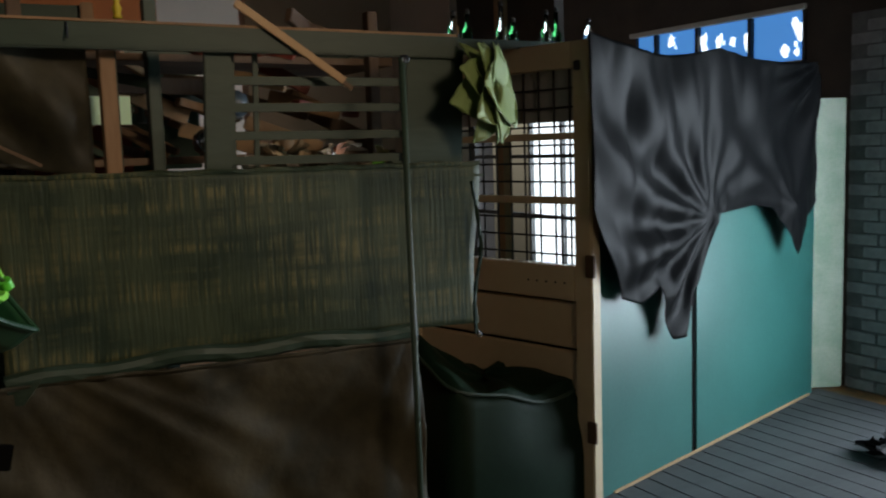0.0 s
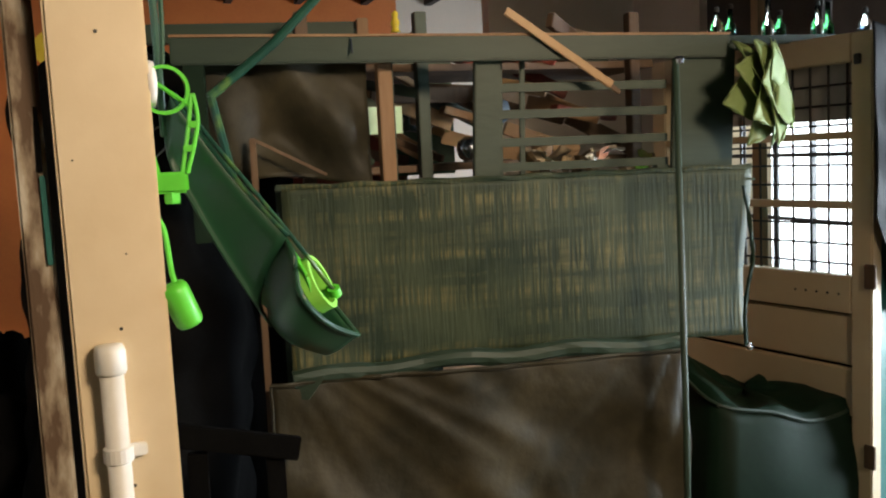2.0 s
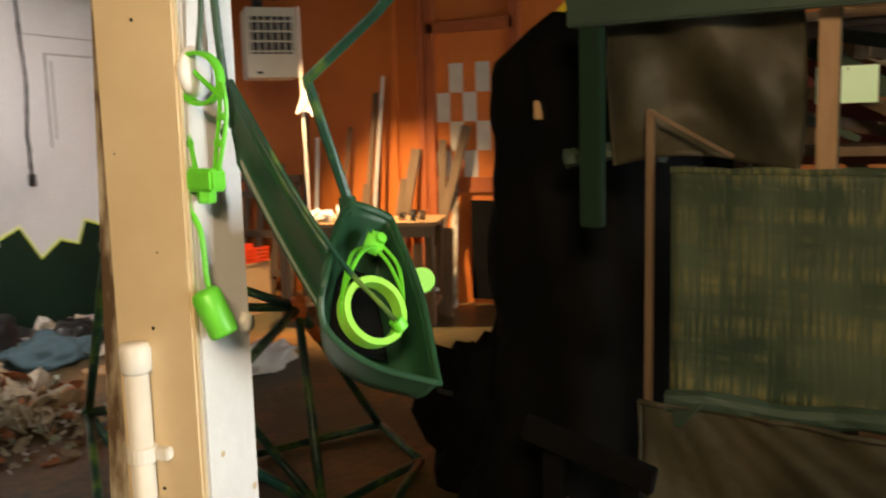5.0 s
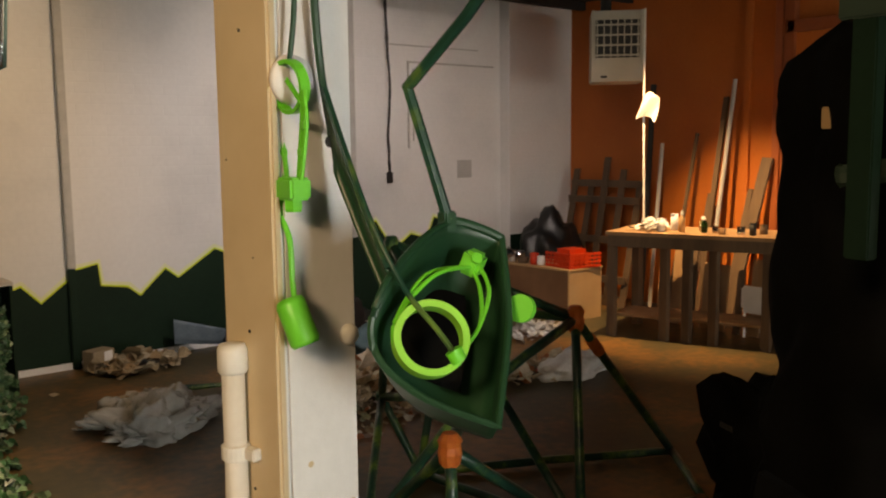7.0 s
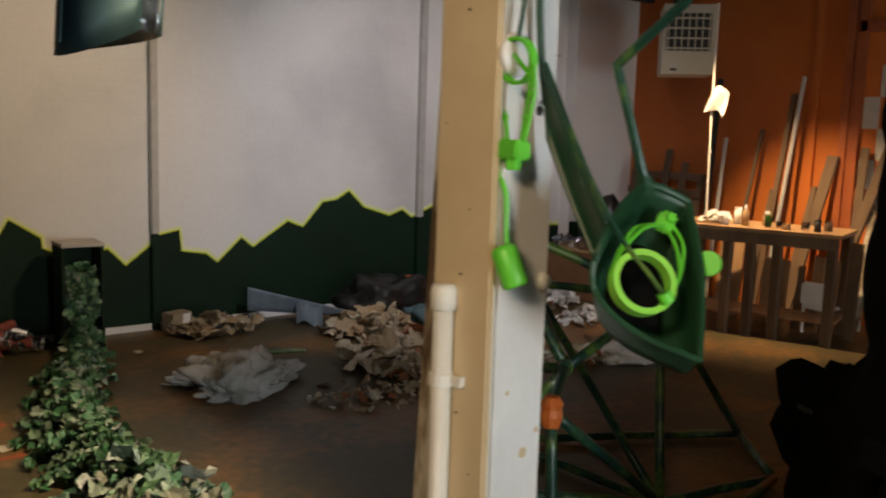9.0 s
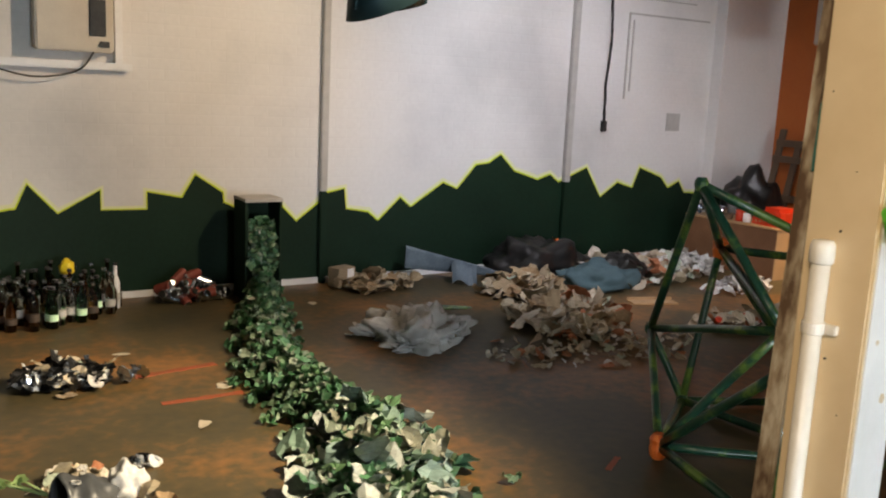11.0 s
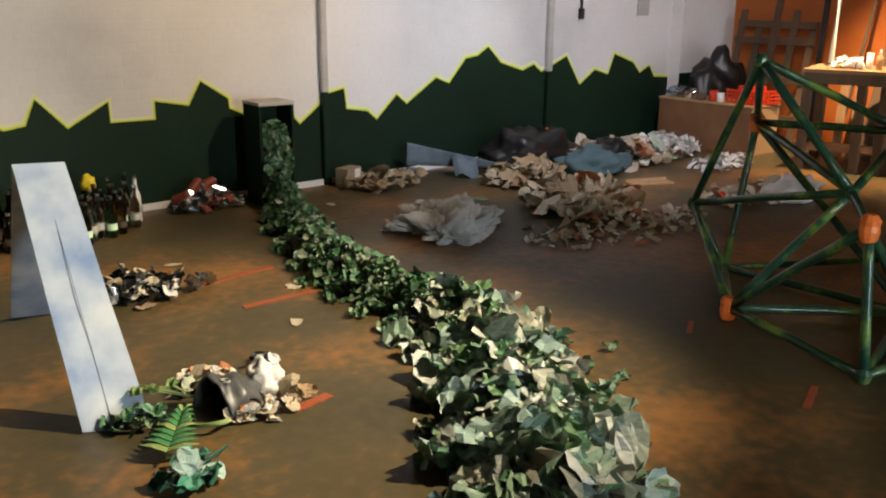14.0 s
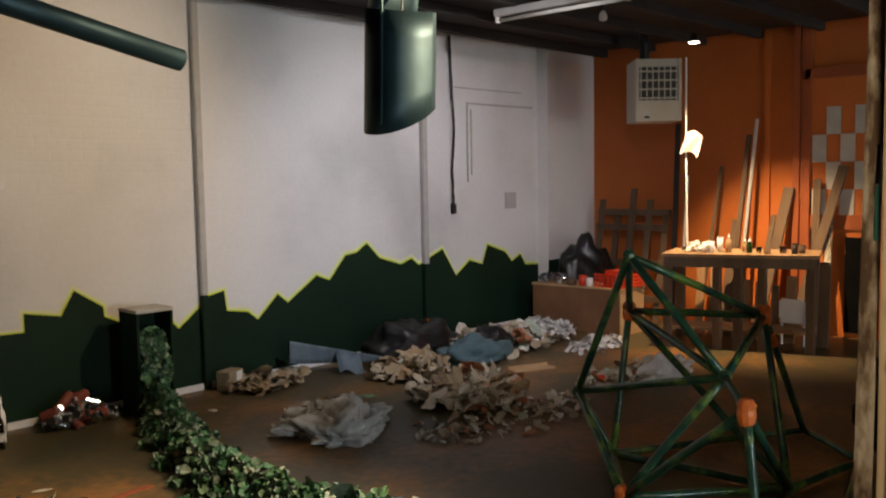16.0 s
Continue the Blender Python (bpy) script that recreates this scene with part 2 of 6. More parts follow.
M_peel = surface("peeling_painted_board", (0.10, 0.06, 0.035), (0.50, 0.46, 0.38), 11, 0.75, bump=0.6, spread=0.18, stretch=(1, 1, 0.35), c=(0.30, 0.24, 0.17))
M_steel = surface("galvanised_sheet", (0.42, 0.46, 0.52), (0.62, 0.66, 0.72), 6, 0.22, metal=1.0, bump=0.10, fine=9)
# Bluish and white reflections are painted into the flashing's base colour
M_flash = surface("flashing_painted_reflection", (0.30, 0.44, 0.72), (0.82, 0.91, 1.0), 3.4, 0.26, metal=0.2, bump=0.2, fine=9, spread=0.35)
M_bluesteel = surface("blue_green_duct_metal", (0.010, 0.030, 0.036), (0.034, 0.072, 0.082), 4, 0.5, metal=0.6, bump=0.2, fine=12)
M_dark = surface("dark_metal", (0.02, 0.02, 0.02), (0.05, 0.048, 0.045), 8, 0.5, metal=0.5)
M_enamel = surface("beige_heater_enamel", (0.52, 0.46, 0.37), (0.60, 0.54, 0.44), 6, 0.45, bump=0.05)
M_bamboo = surface("green_streaked_bamboo", (0.008, 0.040, 0.028), (0.12, 0.22, 0.045), 7, 0.28, bump=0.2, spread=0.35, c=(0.011, 0.058, 0.038))
M_orangetape = surface("orange_tape", (0.62, 0.12, 0.02), (0.78, 0.22, 0.05), 25, 0.5, bump=0.3)
M_paper = tinted("white_paper", [(0.75, 0.74, 0.72), (0.62, 0.60, 0.58), (0.80, 0.80, 0.78)], 0.8)
M_card = tinted("torn_cardboard", [(0.40, 0.30, 0.18), (0.50, 0.41, 0.28), (0.58, 0.49, 0.35), (0.34, 0.27, 0.18), (0.40, 0.27, 0.15)], 0.8)
M_litter = tinted("mixed_litter", [(0.54, 0.46, 0.34), (0.66, 0.61, 0.52), (0.38, 0.29, 0.20), (0.48, 0.41, 0.30), (0.60, 0.52, 0.40), (0.5, 0.20, 0.10), (0.45, 0.52, 0.42), (0.58, 0.50, 0.36)], 0.75)
M_news = tinted("crumpled_foil_and_leaf_paper", [(0.29, 0.34, 0.27), (0.43, 0.46, 0.43), (0.24, 0.24, 0.18), (0.26, 0.37, 0.34), (0.08, 0.19, 0.11), (0.16, 0.26, 0.16), (0.11, 0.22, 0.10), (0.34, 0.35, 0.29), (0.19, 0.29, 0.22)], 0.45)
M_tealleaf = tinted("teal_green_leaves", [(0.05, 0.26, 0.17), (0.12, 0.36, 0.27), (0.36, 0.52, 0.46), (0.03, 0.16, 0.10)], 0.45)
M_ivy = tinted("ivy_leaves", [(0.035, 0.12, 0.05), (0.06, 0.17, 0.075), (0.08, 0.18, 0.09), (0.14, 0.25, 0.14), (0.03, 0.085, 0.04), (0.08, 0.21, 0.10), (0.17, 0.25, 0.15), (0.27, 0.33, 0.25), (0.13, 0.28, 0.17)], 0.42)
M_plastic = surface("clear_plastic_wrap", (0.66, 0.65, 0.61), (0.88, 0.87, 0.84), 9, 0.12, bump=0.9, fine=34)
M_plastic.node_tree.nodes["Principled BSDF"].inputs["Transmission Weight"].default_value = 0.45
M_bin = surface("black_plastic_bag", (0.008, 0.008, 0.008), (0.016, 0.016, 0.016), 6, 0.36, bump=0.6, fine=22)
M_denim = surface("teal_blue_cloth", (0.045, 0.09, 0.105), (0.075, 0.13, 0.15), 8, 0.85, bump=0.4)
M_blueplastic = surface("pale_blue_plastic", (0.07, 0.10, 0.125), (0.17, 0.22, 0.26), 6, 0.25, bump=0.3)
M_crate = surface("red_plastic", (0.55, 0.035, 0.012), (0.66, 0.06, 0.02), 9, 0.4, bump=0.05)
M_petal = surface("pale_green_paper_petal", (0.16, 0.24, 0.075), (0.26, 0.34, 0.13), 6, 0.6, bump=0.15)
M_brown = surface("brown_leather", (0.05, 0.035, 0.028), (0.10, 0.075, 0.06), 9, 0.4, bump=0.2)
M_grey_leather = surface("dark_grey_leather", (0.040, 0.042, 0.044), (0.085, 0.088, 0.09), 9, 0.4, bump=0.3)
M_note = surface("pale_green_paper", (0.58, 0.85, 0.58), (0.64, 0.88, 0.64), 9, 0.7, bump=0.02)
M_pink = surface("pinkish_plaster", (0.52, 0.42, 0.34), (0.60, 0.49, 0.40), 2, 0.75)
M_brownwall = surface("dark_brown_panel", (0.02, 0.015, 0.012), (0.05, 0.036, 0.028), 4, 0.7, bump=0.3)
M_maroon = surface("maroon_board", (0.16, 0.03, 0.02), (0.24, 0.05, 0.03), 4, 0.6)
M_planks = surface("grey_floorboards", (0.042, 0.046, 0.048), (0.09, 0.095, 0.098), 4, 0.6, bump=0.3, stretch=(1, 0.2, 1))
M_day = glow("daylight_backdrop", (0.80, 0.92, 1.0), 3.4)
M_blue_pane = glow("blue_daylight_glow", (0.06, 0.24, 0.62), 1.6)
M_bulb = glow("lamp_bulb", (1.0, 0.85, 0.65), 25)
M_tube = surface("white_tube_fitting", (0.40, 0.39, 0.37), (0.50, 0.49, 0.46), 8, 0.5)
M_glassg = glassy("green_bottle_glass", (0.02, 0.13, 0.04))
M_glassb = glassy("brown_bottle_glass", (0.17, 0.06, 0.015))
M_glassc = glassy("clear_bottle_glass", (0.8, 0.85, 0.82))
M_yellow = surface("yellow_sign_paint", (0.62, 0.48, 0.02), (0.72, 0.56, 0.04), 9, 0.5)

# ---- shape helpers ----


def bay(turn, wide, tall, here, there):
    """The lay of one corner of the place: turned and sized about a point, then set down at another."""
    return Matrix.Translation(there) @ Matrix.Rotation(radians(turn), 4, "Z") @ Matrix.Diagonal((wide, wide, tall, 1)) @ Matrix.Translation(-Vector(here))


ROOM = Matrix.Identity(4)
COLUMN_BAY = bay(-4.0, 1.325, 1.325, (1.05, 1.91, 0.390), (1.328, 2.198, 0.0))
RACK_BAY = bay(-10.18, 1.25, 1.287, (2.1, 1.1, 0.363), (2.532, 1.101, 0.0))
DOOR_BAY = bay(-4.2, 1.362, 1.30, (2.01, 0.10, 0.396), (2.436, -0.376, 0.0))
SHELF_BAY = bay(-2.0, 1.03, 1.02, (2.874, 1.20, 0.0), (2.843, 1.286, 0.0))
STREET_BAY = bay(-3.0, 0.94, 0.95, (-0.026, 1.734, 0.0), (-0.167, 2.041, 0.0))
COLUMN_FLOOR, RACK_FLOOR, DOOR_FLOOR = 0.390, 0.363, 0.396
lay = ROOM


def finish(name, bm, material, parent=None, label="", smooth=False):
    me = bpy.data.meshes.new(name)
    bmesh.ops.recalc_face_normals(bm, faces=bm.faces)
    bm.to_mesh(me)
    bm.free()
    me.materials.append(material)
    if smooth:
        for p in me.polygons:
            p.use_smooth = True
    ob = new(name, me)
    if parent:
        ob.parent = parent
    if label:
        ob["label"] = label
    return ob


def part(name, bm, material, parent, label="", smooth=False):
    return finish(name, bm, material, parent, label, smooth)


def thing(name, at, label, category, group="", kind="", turn=0):
    ob = new(name)
    ob.matrix_world = lay @ pose(*at, 0, 0, turn)
    bpy.context.view_layer.update()
    return tagged(ob, label, category, group, kind)


def bm_box(x0, x1, y0, y1, z0, z1, bevel=0.0, m=None):
    bm = bmesh.new()
    bmesh.ops.create_cube(bm, size=1)
    for v in bm.verts:
        v.co = Vector(((x0 + x1) / 2 + v.co.x * (x1 - x0), (y0 + y1) / 2 + v.co.y * (y1 - y0), (z0 + z1) / 2 + v.co.z * (z1 - z0)))
    if bevel:
        bmesh.ops.bevel(bm, geom=bm.edges, offset=bevel, segments=2, affect="EDGES")
    if m:
        bm.transform(m)
    return bm


def basis(a, b, up=(0, 0, 1)):
    a, b = Vector(a), Vector(b)
    z = (b - a).normalized()
    x = Vector(up).cross(z)
    if x.length < 0.05:
        x = Vector((1, 0, 0)).cross(z)
    x.normalize()
    y = z.cross(x)
    m = Matrix((x, y, z)).transposed().to_4x4()
    m.translation = a
    return m, (b - a).length


def bm_beam(a, b, w, d, bevel=0.002, up=(0, 0, 1)):
    """A squared timber from a to b; d is measured towards up, w across."""
    m, n = basis(a, b, up)
    return bm_box(-w / 2, w / 2, -d / 2, d / 2, 0, n, bevel, m)


def bm_tube(points, r, sides=10, r2=None, bumps=0.0):
    bm = bmesh.new()
    pts = [Vector(p) for p in points]
    rings = []
    for i, p in enumerate(pts):
        d = (pts[min(i + 1, len(pts) - 1)] - pts[max(i - 1, 0)]).normalized()
        x = d.cross(Vector((0.12, 0.2, 1)))
        if x.length < 0.3:
            x = d.cross(Vector((1, 0.1, 0)))
        x.normalize()
        y = d.cross(x)
        f = i / (len(pts) - 1)
        rr = r + ((r2 if r2 is not None else r) - r) * f
        rings.append([bm.verts.new(p + (x * math.cos(k * math.tau / sides) + y * math.sin(k * math.tau / sides)) * rr * (1 + random.uniform(-bumps, bumps))) for k in range(sides)])
    for a, b in zip(rings, rings[1:]):
        for k in range(sides):
            bm.faces.new((a[k], a[(k + 1) % sides], b[(k + 1) % sides], b[k]))
    bm.faces.new(rings[0][::-1]), bm.faces.new(rings[-1])
    return bm


def arc(points, steps=8):
    """A smooth line through the points."""
    pts = [Vector(p) for p in points]
    out = []
    for i in range(len(pts) - 1):
        p0, p1, p2, p3 = pts[max(i - 1, 0)], pts[i], pts[i + 1], pts[min(i + 2, len(pts) - 1)]
        for s in range(steps):
            t = s / steps
            out.append(0.5 * ((2 * p1) + (p2 - p0) * t + (2 * p0 - 5 * p1 + 4 * p2 - p3) * t * t + (3 * p1 - p0 - 3 * p2 + p3) * t ** 3))
    return out + [pts[-1]]


def bm_lathe(profile, sides=16):
    bm = bmesh.new()
    rings = [[bm.verts.new((r * math.cos(k * math.tau / sides), r * math.sin(k * math.tau / sides), z)) for k in range(sides)] for r, z in profile]
    for a, b in zip(rings, rings[1:]):
        for k in range(sides):
            bm.faces.new((a[k], a[(k + 1) % sides], b[(k + 1) % sides], b[k]))
    bm.faces.new(rings[0][::-1]), bm.faces.new(rings[-1])
    return bm


def bm_sheet(f, nu, nv, thick=0.004):
    """A sheet with thickness from a function of u and v in 0..1."""
    bm = bmesh.new()
    g = [[bm.verts.new(f(i / nu, j / nv)) for j in range(nv + 1)] for i in range(nu + 1)]
    for i in range(nu):
        for j in range(nv):
            bm.faces.new((g[i][j], g[i + 1][j], g[i + 1][j + 1], g[i][j + 1]))
    bmesh.ops.recalc_face_normals(bm, faces=bm.faces)
    bmesh.ops.solidify(bm, geom=bm.faces[:], thickness=thick)
    return bm


def join(*bms):
    out = bmesh.new()
    for b in bms:
        me = bpy.data.meshes.new("tmp")
        b.to_mesh(me)
        b.free()
        out.from_mesh(me)
        bpy.data.meshes.remove(me)
    return out


def mesh_of(name, verts, faces, material, parent=None, smooth=False):
    me = bpy.data.meshes.new(name)
    me.from_pydata(verts, [], faces)
    me.materials.append(material)
    if smooth:
        for p in me.polygons:
            p.use_smooth = True
    ob = new(name, me)
    if parent:
        ob.parent = parent
    return ob


def crumples(rng, places, n=5):
    """Crumpled, torn scraps: (x, y, z, size, rise) each, as one bag of verts and faces."""
    verts, faces = [], []
    for x, y, z, size, rise in places:
        turn = Euler((rng.uniform(-0.8, 0.8), rng.uniform(-0.8, 0.8), rng.uniform(0, 6.28))).to_matrix()
        base, long = len(verts), rng.uniform(0.6, 1.6)
        curl, twist, ridge, slant = rng.uniform(-1.2, 1.2), rng.uniform(-1, 1), rng.uniform(-0.3, 0.3), rng.uniform(-0.8, 0.8)
        pts = []
        for i in range(n):
            for j in range(n):
                a, c = i / (n - 1) - 0.5, j / (n - 1) - 0.5
                torn = 1 - 0.35 * (abs(a) * abs(c) * 4) ** 2 * rng.uniform(0.2, 1.6)
                lift = curl * a * a + twist * a * c + 0.30 * abs(a + slant * c - ridge) + rng.uniform(-1, 1) * rise / size * 0.7
                pts.append(turn @ (Vector(((a * long + rng.uniform(-1, 1) * 0.07) * torn, (c + rng.uniform(-1, 1) * 0.07) * torn, lift * 0.75)) * size))
        low = min(p.z for p in pts)
        for p in pts:
            verts.append((p.x + x, p.y + y, p.z - low + z))
        for i in range(n - 1):
            for j in range(n - 1):
                a = base + i * n + j
                faces.append((a, a + n, a + n + 1, a + 1))
    return verts, faces


def ivy_leaf(rng, x, y, z, size):
    """One folded, lobed leaf."""
    outline = ((0, -0.42), (0.34, -0.46), (0.5, -0.05), (0.34, 0.14), (0, 0.62), (-0.34, 0.14), (-0.5, -0.05), (-0.34, -0.46))
    turn = Euler((rng.uniform(-1.2, 1.2), rng.uniform(-1.2, 1.2), rng.uniform(0, 6.28))).to_matrix()
    bend = rng.uniform(0.2, 0.9)
    verts = [turn @ Vector((0, 0, -0.08 * size))] + [turn @ Vector((u * size, v * size, (abs(u) * 0.6 - v * abs(v) * bend) * size)) for u, v in outline]
    return [(p.x + x, p.y + y, p.z + z) for p in verts], [(0, k, k % 8 + 1) for k in range(1, 9)]

# ---- the large structure ----


def setting(name, bm, material, label, category):
    ob = finish(name, bm, material)
    ob.matrix_world = lay @ ob.matrix_world
    return tagged(ob, label, category, kind="structure")


floor = setting("floor", bm_box(-4.6, 8.0, -3.5, 7.7, -0.2, 0.0), M_floor, "stained brown concrete floor with dull patches", "floor")
ceiling = setting("ceiling", bm_box(-4.6, 8.0, -3.5, 7.7, 2.98, 3.1), M_ceiling, "black painted ceiling", "ceiling")
joist = join(*[bm_box(-4.6, 7.8, y - 0.03, y + 0.03, 2.90, 2.982) for y in np.arange(-3.0, 7.4, 0.6)])
setting("ceiling_joists", joist, M_ceiling, "dark ceiling joists in the shade", "ceiling")
wall_north = setting("wall_north", bm_box(-4.6, 8.0, 7.5, 7.7, 0, 3.0), M_white, "white-painted brick wall with grey stains", "wall")
setting("wall_north_return", bm_box(6.9, 7.8, 7.36, 7.5, 0, 2.98), M_white, "white-painted projecting wall in the corner", "wall")
wall_east = setting("wall_east", bm_box(7.8, 8.0, -0.3, 7.5, 0, 3.0), M_orange, "orange painted wall lit by the bench lamp", "wall")
# West wall is unseen; added to close the room
setting("wall_west", bm_box(-4.6, -4.4, -3.5, 7.5, 0, 3.0), M_brownwall, "dark brown wall, unseen, added to close the room", "wall")
lay = STREET_BAY
# south wall with a shop window, a high transom and an assumed, unseen doorway
# Both ends run past the room's corners to keep sky light out
south = join(bm_box(-6.2, 1.3, -3.5, -3.25, 0, 3.12), bm_box(1.3, 2.4, -3.5, -3.25, 2.1, 3.12), bm_box(2.4, 3.5, -3.5, -3.25, 0, 3.12), bm_box(3.5, 3.80, -3.5, -3.25, 2.05, 2.40), bm_box(3.5, 9.4, -3.5, -3.25, 2.40, 3.12), bm_box(5.35, 9.4, -3.5, -3.25, 2.0, 2.40),
             bm_box(3.5, 4.4, -3.5, -3.25, 0, 2.05), bm_box(4.4, 7.8, -3.5, -3.25, 0, 0.35), bm_box(7.8, 9.4, -3.5, -3.25, 0, 2.0),
             bm_box(4.4, 5.35, -3.5, -3.25, 1.98, 2.05))
setting("wall_south", south, M_brownwall, "dark brown street wall with window openings", "wall")
lay = ROOM
setting("wall_east_far", bm_box(7.8, 8.0, -3.25, -0.3, 0, 3.0), M_pink, "pinkish plaster wall beyond the shelves", "wall")
lay = STREET_BAY
setting("backdrop", bm_box(-1.0, 9.0, -4.9, -4.88, -0.2, 2.02), M_day, "bright overcast daylight beyond the window", "backdrop")
setting("backdrop_transom", bm_box(3.0, 6.0, -4.3, -4.28, 2.04, 3.0), M_day, "bright daylight beyond the transom", "backdrop")

# partition of pinkish plaster behind the shelves, with its corner
setting("partition_wall", join(bm_box(5.5, 5.62, -1.27, -0.12, 0, 3.12), bm_box(4.72, 5.5, -1.27, -1.15, 0, 3.12)), M_pink, "pinkish cream plaster partition with a corner", "wall")
setting("partition_panel", bm_box(3.75, 4.72, -1.26, -1.20, 2.03, 3.12), M_brownwall, "dark brown board high on the partition", "wall")
setting("partition_post", bm_box(4.18, 4.24, -1.20, -1.15, 0.0, 3.12), M_wood, "bare wooden post on the dark board", "post")

lay = ROOM
# grey pipes on the white wall, dark green where the mural crosses them
for x, w, top in ((2.695, 0.055, 0.72), (5.10, 0.065, 0.76)):
    strip = thing("wall_strip", (x, 7.46, 0), "grey vertical strip on the white wall, green at its foot", "strip", kind="structure")
    part("upper_strip", bm_box(-w / 2, w / 2, -0.012, 0.038, top, 2.98, 0.006), M_grey, strip)
    part("lower_strip", bm_box(-w / 2, w / 2, -0.014, 0.028, 0.0, top, 0.006), M_mural, strip)

# jagged green mural with a sprayed yellow edge
RIDGE = [(-4.4, 0.6), (0.05, 0.62), (0.30, 0.70), (0.42, 0.62), (0.55, 0.64), (0.62, 0.80), (0.80, 0.60), (1.07, 0.755), (1.03, 0.617), (1.38, 0.614), (1.366, 0.736),
         (1.62, 0.69), (1.715, 0.852), (1.914, 0.72), (1.92, 0.65), (2.14, 0.545), (2.36, 0.62), (2.487, 0.489), (2.68, 0.635), (2.725, 0.70), (2.886, 0.733),
         (2.904, 0.573), (3.10, 0.541), (3.19, 0.467), (3.39, 0.651), (3.49, 0.571), (3.796, 0.766), (3.937, 0.712), (4.118, 0.912), (4.25, 0.93), (4.372, 1.002),
         (4.524, 0.859), (4.789, 0.778), (4.93, 0.825), (5.03, 0.753), (5.356, 0.884), (5.547, 0.606), (5.754, 0.74), (5.949, 0.687), (6.033, 0.88), (6.32, 0.786),
         (6.43, 0.678), (6.576, 0.742), (6.663, 0.626), (6.89, 0.61)]
for k in range(9):
    RIDGE.insert(1 + k, (-4.0 + k * 0.45 + random.uniform(-0.1, 0.1), 0.58 + (k % 2) * 0.2 + random.uniform(-0.05, 0.05)))


def bm_ridge(grow, y):
    bm = bmesh.new()
    tops = []
    for i, (x, z) in enumerate(RIDGE):
        a, b = RIDGE[max(i - 1, 0)], RIDGE[min(i + 1, len(RIDGE) - 1)]
        d1, d2 = Vector((x - a[0], z - a[1])), Vector((b[0] - x, b[1] - z))
        nrm = Vector((0, 0))
        for d in (d1, d2):
            if d.length > 0:
                nrm += Vector((-d.y, d.x)).normalized()
        nrm = nrm.normalized() if nrm.length > 0.01 else Vector((0, 1))
        tops.append((x + nrm.x * grow, z + nrm.y * grow * 1.2))
    last = None
    for x, z in tops:
        x = max(x, last[0].co.x + 0.001) if last else x
        now = (bm.verts.new((x, y, 0.0)), bm.verts.new((x, y, z)))
        if last:
            bm.faces.new((last[0], now[0], now[1], last[1]))
        last = now
    return bm


mural = thing("mural", (0, 0, 0), "jagged dark green mural with a yellow sprayed edge on the white wall", "mural", kind="structure")
part("overspray", bm_ridge(0.036, 7.4965), M_haze, mural, "pale yellow overspray")
part("yellow_edge", bm_ridge(0.012, 7.494), M_edge, mural, "yellow sprayed outline")
part("green_field", bm_ridge(0.0, 7.4915), M_mural, mural, "dark green paint")
setting("mural_corner", bm_box(6.905, 7.8, 7.355, 7.36, 0, 0.66), M_mural, "dark green paint on the projecting corner", "mural")
setting("baseboard", bm_box(-4.4, 6.4, 7.468, 7.489, 0, 0.045), M_whitepaint, "worn white skirting strip along the wall foot", "baseboard")

# faint box outline, cable and notice on the white wall
frame_lines = join(bm_box(5.74, 5.75, 7.48, 7.5, 1.53, 2.30), bm_box(5.80, 5.81, 7.485, 7.5, 1.60, 2.25), bm_box(5.74, 6.8, 7.48, 7.5, 2.30, 2.315), bm_box(5.5, 6.6, 7.485, 7.5, 2.45, 2.46))
tagged(finish("wall_panel_trim", frame_lines, M_grey), "thin grey outline of a painted-over wall panel", "trim", kind="structure")
cable = thing("hanging_cable", (5.50, 7.47, 1.24), "dark frayed cable hanging down the white wall", "cable")
part("cord", bm_tube(arc([(-0.02, 0, 1.7), (0.0, 0, 1.2), (0.015, -0.01, 0.8), (-0.005, 0, 0.4), (0.01, 0, 0.05)]), 0.012, 8, bumps=0.35), M_dark, cable)
part("cable_end", bm_box(-0.02, 0.03, -0.02, 0.02, -0.02, 0.08, 0.005), M_dark, cable)
notice = thing("wall_notice", (6.42, 7.49, 1.24), "small grey printed notice on the white wall", "notice")
part("sheet", bm_box(-0.09, 0.09, -0.002, 0.004, 0, 0.17), M_tube, notice)
for k in range(6):
    part("text_line", bm_box(-0.07, 0.07, -0.004, -0.0015, 0.022 + k * 0.024, 0.032 + k * 0.024), M_grey, notice)
cord2 = thing("wall_rope", (0.30, 7.45, 1.25), "knotted yellowish rope hanging on the white wall", "rope")
part("rope_line", bm_tube(arc([(-0.08, 0, 0.9), (-0.05, 0, 0.35), (0, 0, 0.15)]), 0.010, 8), M_grey, cord2)
part("rope_knot", bm_tube(arc([(0, 0, 0.22), (0.01, -0.01, 0.1), (0.04, 0, 0)]), 0.022, 8, bumps=0.3), M_oldwood, cord2)

# air conditioner in a boarded opening
ac = thing("air_conditioner", (0.98, 7.46, 1.66), "off-white window air conditioner in a framed wall opening", "air conditioner")
part("casing", bm_box(-0.30, 0.17, -0.10, 0.04, 0, 0.40, 0.012), M_enamel, ac)
part("intake_grille", bm_box(0.02, 0.12, -0.112, -0.098, 0.10, 0.33, 0.004), M_dark, ac, "dark intake grille")
part("control_panel", bm_box(0.08, 0.14, -0.112, -0.098, 0.03, 0.07, 0.003), M_dark, ac)
